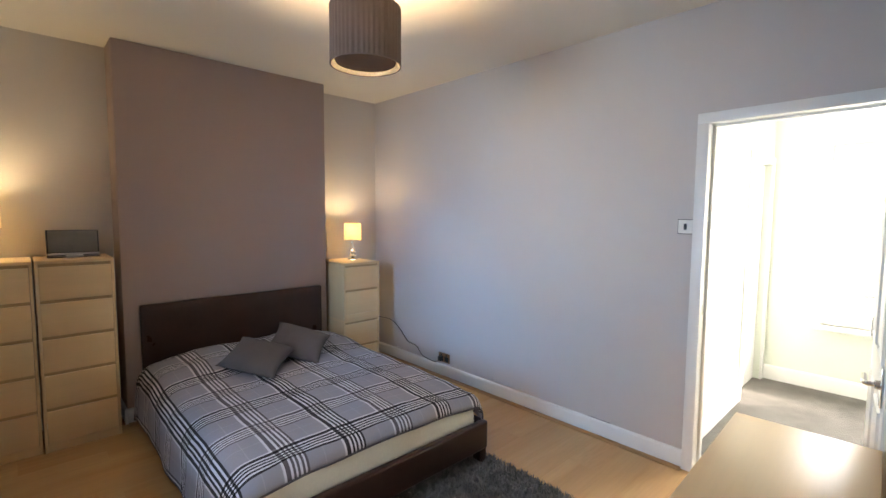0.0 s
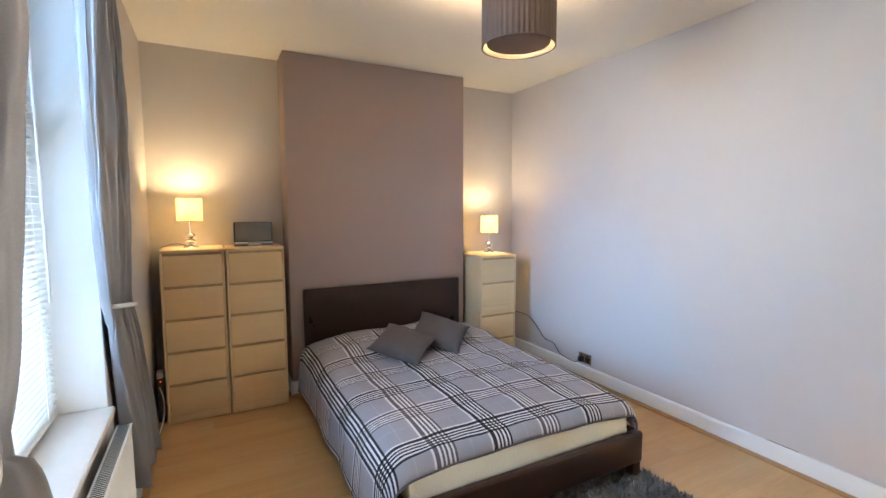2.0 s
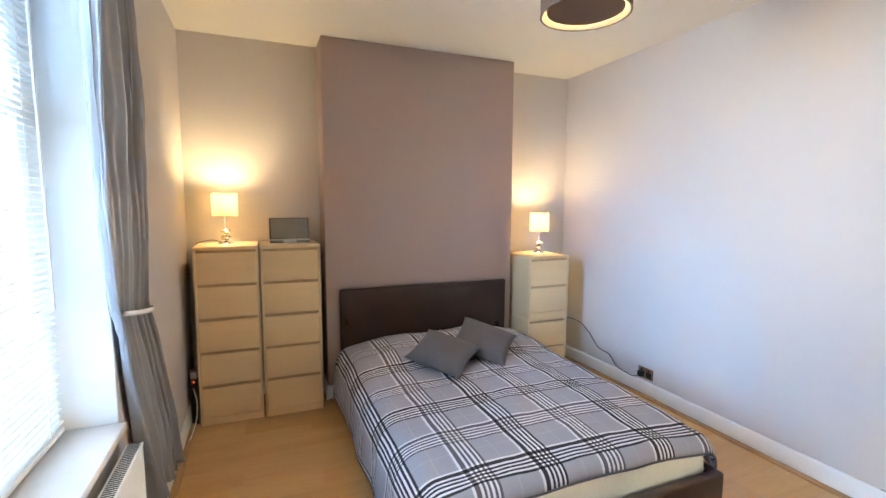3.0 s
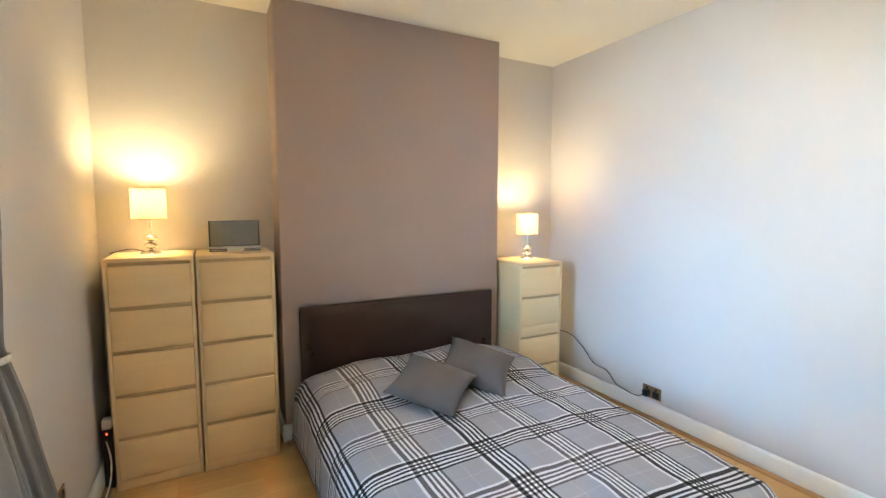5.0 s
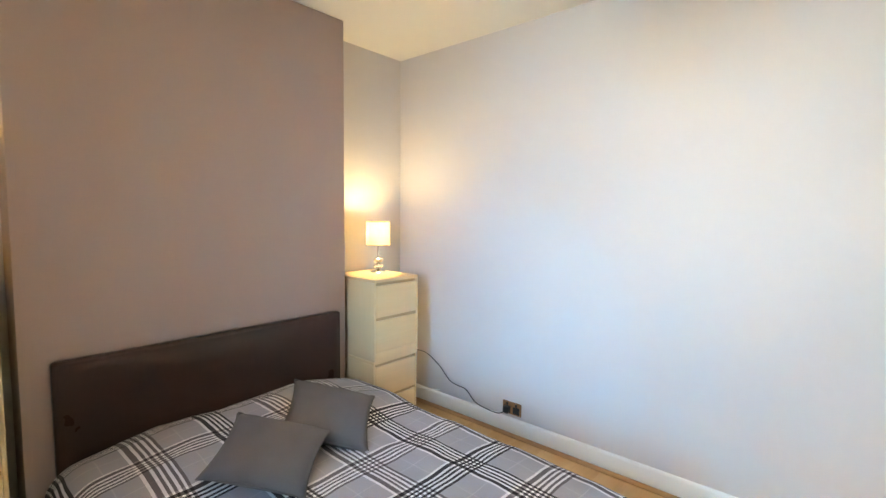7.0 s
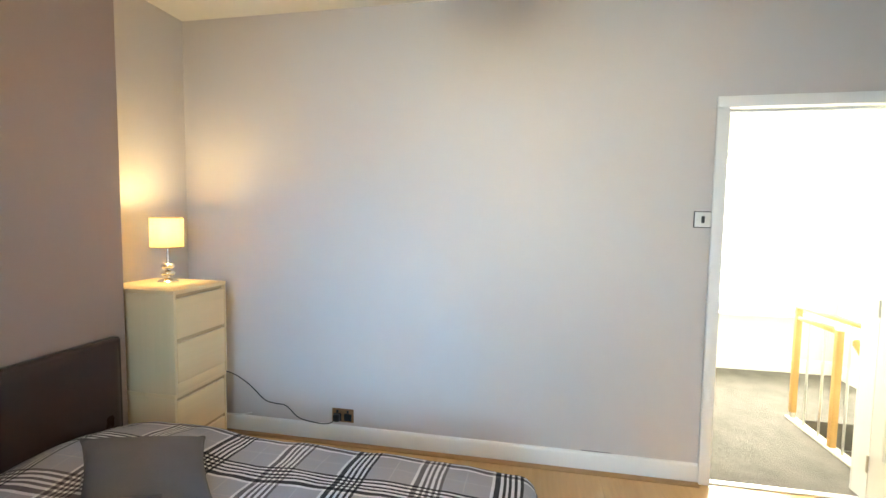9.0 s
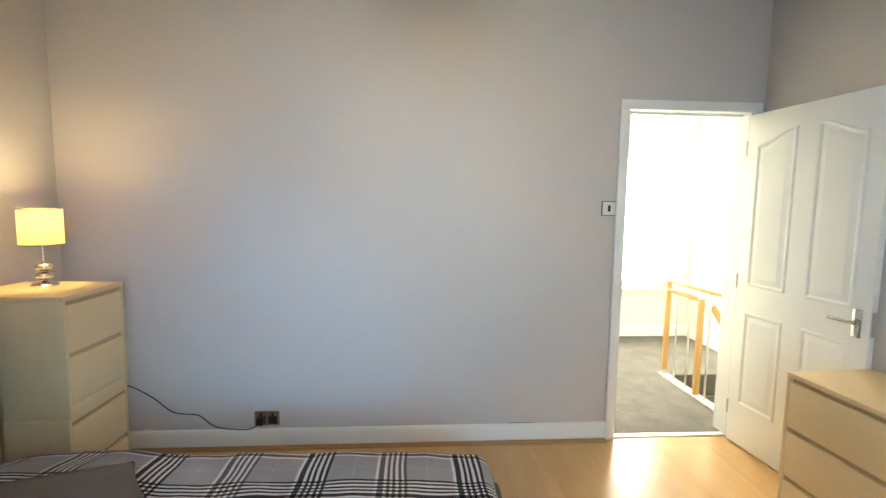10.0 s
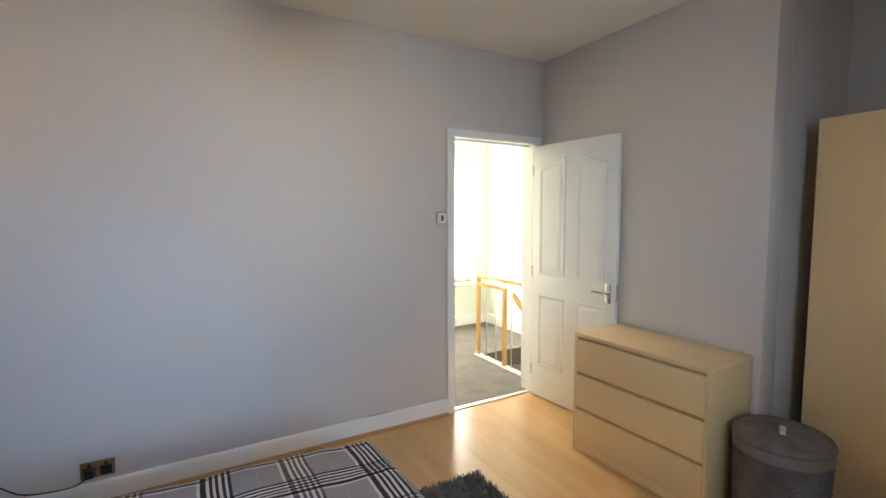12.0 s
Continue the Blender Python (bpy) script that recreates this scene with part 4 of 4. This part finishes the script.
# ---- curtains ----


def curtain(label, y_top0, y_top1, y_tie0, y_tie1, y_low0, y_low1, low, phase, flare):
    c = thing("curtain", label, "curtain", None, "window curtains")
    z_tie, top = 1.14, 2.66
    def place(a, b):
        z = low + b * (top - low)
        if z > z_tie:
            s = (z - z_tie) / (top - z_tie)
            e = min(1, s * 1.15) ** 0.40
            p0, p1 = y_tie0 + (y_top0 - y_tie0) * e, y_tie1 + (y_top1 - y_tie1) * e
            depth, mid = 0.018 + 0.012 * min(1, s * 2), -0.038 + 0.010 * min(1, s * 2)
        else:
            s = (z_tie - z) / (z_tie - low)
            e = s ** flare
            p0, p1 = y_tie0 + (y_low0 - y_tie0) * e, y_tie1 + (y_low1 - y_tie1) * e
            depth, mid = 0.018 + 0.024 * e, -0.038 + 0.024 * e
        y = p0 + (p1 - p0) * a
        wave = 2 * math.pi * (4.5 * a + 0.25 * math.sin(2.7 * a * math.pi + phase)) + phase + 0.5 * math.sin(z * 1.9 + a * 3)
        x = mid + depth * (math.sin(wave) + 0.35 * math.sin(2.1 * wave + z * 1.3) + 0.18 * math.sin(4.7 * wave))
        x += 0.014 * crease(a * 2, z * 1.1, phase, 2.0) + 0.006 * crease(a * 5, z * 3.0, phase, 2.0)
        y += 0.010 * math.cos(wave)
        into = max(0.0, 1 - a / 0.4) if y_top1 > 2.9 else 0.0
        x -= 0.035 * into * min(1, max(0, (z - low) / 0.6))
        return Vector((max(x, WEST + (0.022 if y > WIN_Y1 - 0.01 else 0.006)), y, z))
    cloth = part("cloth", sheet(150, 80, place), CURTAIN, c, smooth=80)
    m = cloth.modifiers.new("thickness", "SOLIDIFY")
    m.thickness = 0.003
    ym = (y_tie0 + y_tie1) / 2
    w = (y_tie1 - y_tie0) / 2 + 0.005
    hook_y = y_tie1 + 0.05 if y_top1 > 2.9 else y_tie0 - 0.05
    bm = bmesh.new()
    rows = []
    for k in range(33):
        a = 2 * math.pi * k / 32
        xx, yy = -0.033 + 0.053 * math.cos(a), ym + w * math.sin(a)
        rise = -0.018 * (yy - ym) / w * (1 if hook_y > ym else -1)
        rows.append([bm.verts.new((xx, yy, z_tie - 0.009 + rise)), bm.verts.new((xx, yy, z_tie + 0.009 + rise))])
    for r0, r1 in zip(rows, rows[1:]):
        bm.faces.new((r0[0], r1[0], r1[1], r0[1]))
    band = part("tie_band", bm, RIBBON, c, "pale satin tie-back band", smooth=80)
    band.modifiers.new("thickness", "SOLIDIFY").thickness = 0.003
    part("hook", lathe(((0.0, 0), (0.012, 0), (0.012, 0.004), (0.005, 0.008), (0.005, 0.04), (0.014, 0.045), (0.014, 0.052), (0.0, 0.054)), 18), CHROME, c, "chrome tie-back hook", at=pose(WEST, hook_y, z_tie - 0.022, 0, 90, 0))


curtain("silver-grey satin curtain tied back beside the window", 2.80, 3.20, 2.92, 3.18, 3.06, 3.46, 0.30, 0.4, 0.85)
curtain("silver-grey satin curtain gathered at the window reveal", 1.36, 2.07, 1.40, 1.68, 1.34, 1.93, 0.27, 2.0, 0.3)
structure("curtain_track", box(WEST, WEST + 0.10, 1.35, 3.40, 2.664, 2.69, 0.004), WHITE_PLASTIC, "white curtain track over the window", "curtain track")

# ---- laundry basket ----


def basket(x, y):
    b = thing("laundry_basket", "round grey woven laundry basket with a padded lid", "basket", pose(x, y, 0))
    r, h = 0.195, 0.46
    prof = []
    n = 34
    for k in range(n * 4 + 1):
        z = h * k / (n * 4)
        prof.append((r * (0.93 + 0.07 * z / h) + 0.0042 * math.sin(2 * math.pi * k / 4), z))
    def weave(a, z):
        return 1 + 0.012 * math.sin(a * 30 + math.pi * math.floor(z / (h / n)))
    part("body", lathe(prof, 120, weave), WICKER, b, smooth=80)
    part("lid", lathe(((0.0, h), (r + 0.006, h), (r + 0.010, h + 0.012), (r + 0.004, h + 0.028), (r * 0.9, h + 0.034), (r * 0.5, h + 0.040), (0.0, h + 0.042)), 64), WICKER, b, "padded grey fabric lid")
    part("collar", lathe(((r + 0.004, h - 0.05), (r + 0.007, h - 0.03), (r + 0.006, h - 0.001)), 72, None, False), COLLAR, b, "grey fabric collar under the lid")
    ring = [(r * 0.97 * math.cos(2 * math.pi * k / 24), r * 0.97 * math.sin(2 * math.pi * k / 24), h + 0.03) for k in range(25)]
    part("lid_piping", tube(ring, 0.005, 6), WICKER, b)
    part("ribbon", box(-0.012, 0.012, -0.05, 0.05, h + 0.040, h + 0.048, 0.003), RIBBON, b, "pale ribbon pull", at=pose(0, 0, 0, 0, 0, 25))
    part("ribbon_knot", lathe([(max(0.0, 0.016 * math.sin(math.pi * i / 8)), h + 0.052 - 0.014 * math.cos(math.pi * i / 8)) for i in range(9)], 14), RIBBON, b)


basket(1.382, 0.79)

# ---- rug ----


def rug(x0, x1, y0, y1):
    g = thing("rug", "shaggy dark grey rug at the foot of the bed", "rug", pose((x0 + x1) / 2, (y0 + y1) / 2, 0))
    w, d = (x1 - x0) / 2, (y1 - y0) / 2
    part("backing", box(-w, w, -d, d, 0.002, 0.012, 0.004), PILE, g)
    rng = random.Random(5)
    verts, faces = [], []
    for _ in range(15000):
        px, py = rng.uniform(-w, w), rng.uniform(-d, d)
        lean, a = rng.uniform(0.0, 0.028), rng.uniform(0, 6.283)
        hgt = rng.uniform(0.018, 0.036)
        b = a + rng.uniform(0.8, 2.2)
        wx, wy = 0.0035 * math.cos(b), 0.0035 * math.sin(b)
        tx, ty = px + lean * math.cos(a), py + lean * math.sin(a)
        mx, my = px + lean * 0.35 * math.cos(a), py + lean * 0.35 * math.sin(a)
        i = len(verts)
        verts += [(px - wx, py - wy, 0.010), (px + wx, py + wy, 0.010), (mx + wx, my + wy, 0.010 + hgt * 0.6), (mx - wx, my - wy, 0.010 + hgt * 0.6), (tx, ty, 0.010 + hgt)]
        faces += [(i, i + 1, i + 2, i + 3), (i + 3, i + 2, i + 4)]
    mesh = bpy.data.meshes.new("pile")
    mesh.from_pydata(verts, [], faces)
    mesh.materials.append(PILE)
    pile = new("shag", mesh)
    pile.parent = g
    tagged(pile, "long shaggy grey pile", kind="stuff")


rug(1.25, 2.50, 1.79, 2.58)

# ---- outside: the terrace across the street ----
structure("ground", box(-300, 300, -300, 300, -2.95, -2.9), ASPHALT, "street far below the window", "ground")


def terrace():
    t = thing("terraced_house", "pale brick and white rendered terraced house across the street in sun", "house", pose(-13, 0, -2.9))
    part("wall", box(-6, 0, -14, 22, 0, 6.4), BRICK, t)
    part("rendered_band", box(-0.2, 0.012, -14, 22, 0, 4.5), RENDER_COAT, t, "white rendered lower wall")
    bm = bmesh.new()
    pts = [(-6.3, 6.4), (0.3, 6.4), (-3, 9.0)]
    ends = [[bm.verts.new((x, y, z)) for x, z in pts] for y in (-14, 22)]
    for k in range(3):
        bm.faces.new((ends[0][k], ends[0][(k + 1) % 3], ends[1][(k + 1) % 3], ends[1][k]))
    bm.faces.new(ends[0])
    bm.faces.new(list(reversed(ends[1])))
    part("roof", bm, SLATE, t, "grey slate roof")


terrace()

# ---- floor boards, laid last ----
floor = bpy.data.objects["floor"]
board_w, board_l = 0.193, 1.285
board_mesh = finish("floor_board", box(0, board_l - 0.0003, 0, board_w - 0.0003, -0.008, 0), LAMINATE, 40)
rng = random.Random(11)
y = ALCOVE_Y
row = 0
while y < NORTH:
    x = WEST - 0.02 - (row * 0.43) % board_l
    while x < EAST + 0.02:
        if not (y + board_w <= SOUTH - 0.1 and x > ALCOVE_X) and x + board_l > WEST:
            ob = new("floor_board", board_mesh)
            ob.parent = floor
            x0 = max(x, WEST - 0.02)
            x1 = min(x + board_l, EAST + 0.02 if y + board_w > SOUTH - 0.1 else ALCOVE_X + 0.05)
            ob.location = (x0, y, 0)
            ob.scale = ((x1 - x0) / board_l, 1, 1)
        x += board_l
    y += board_w
    row += 1
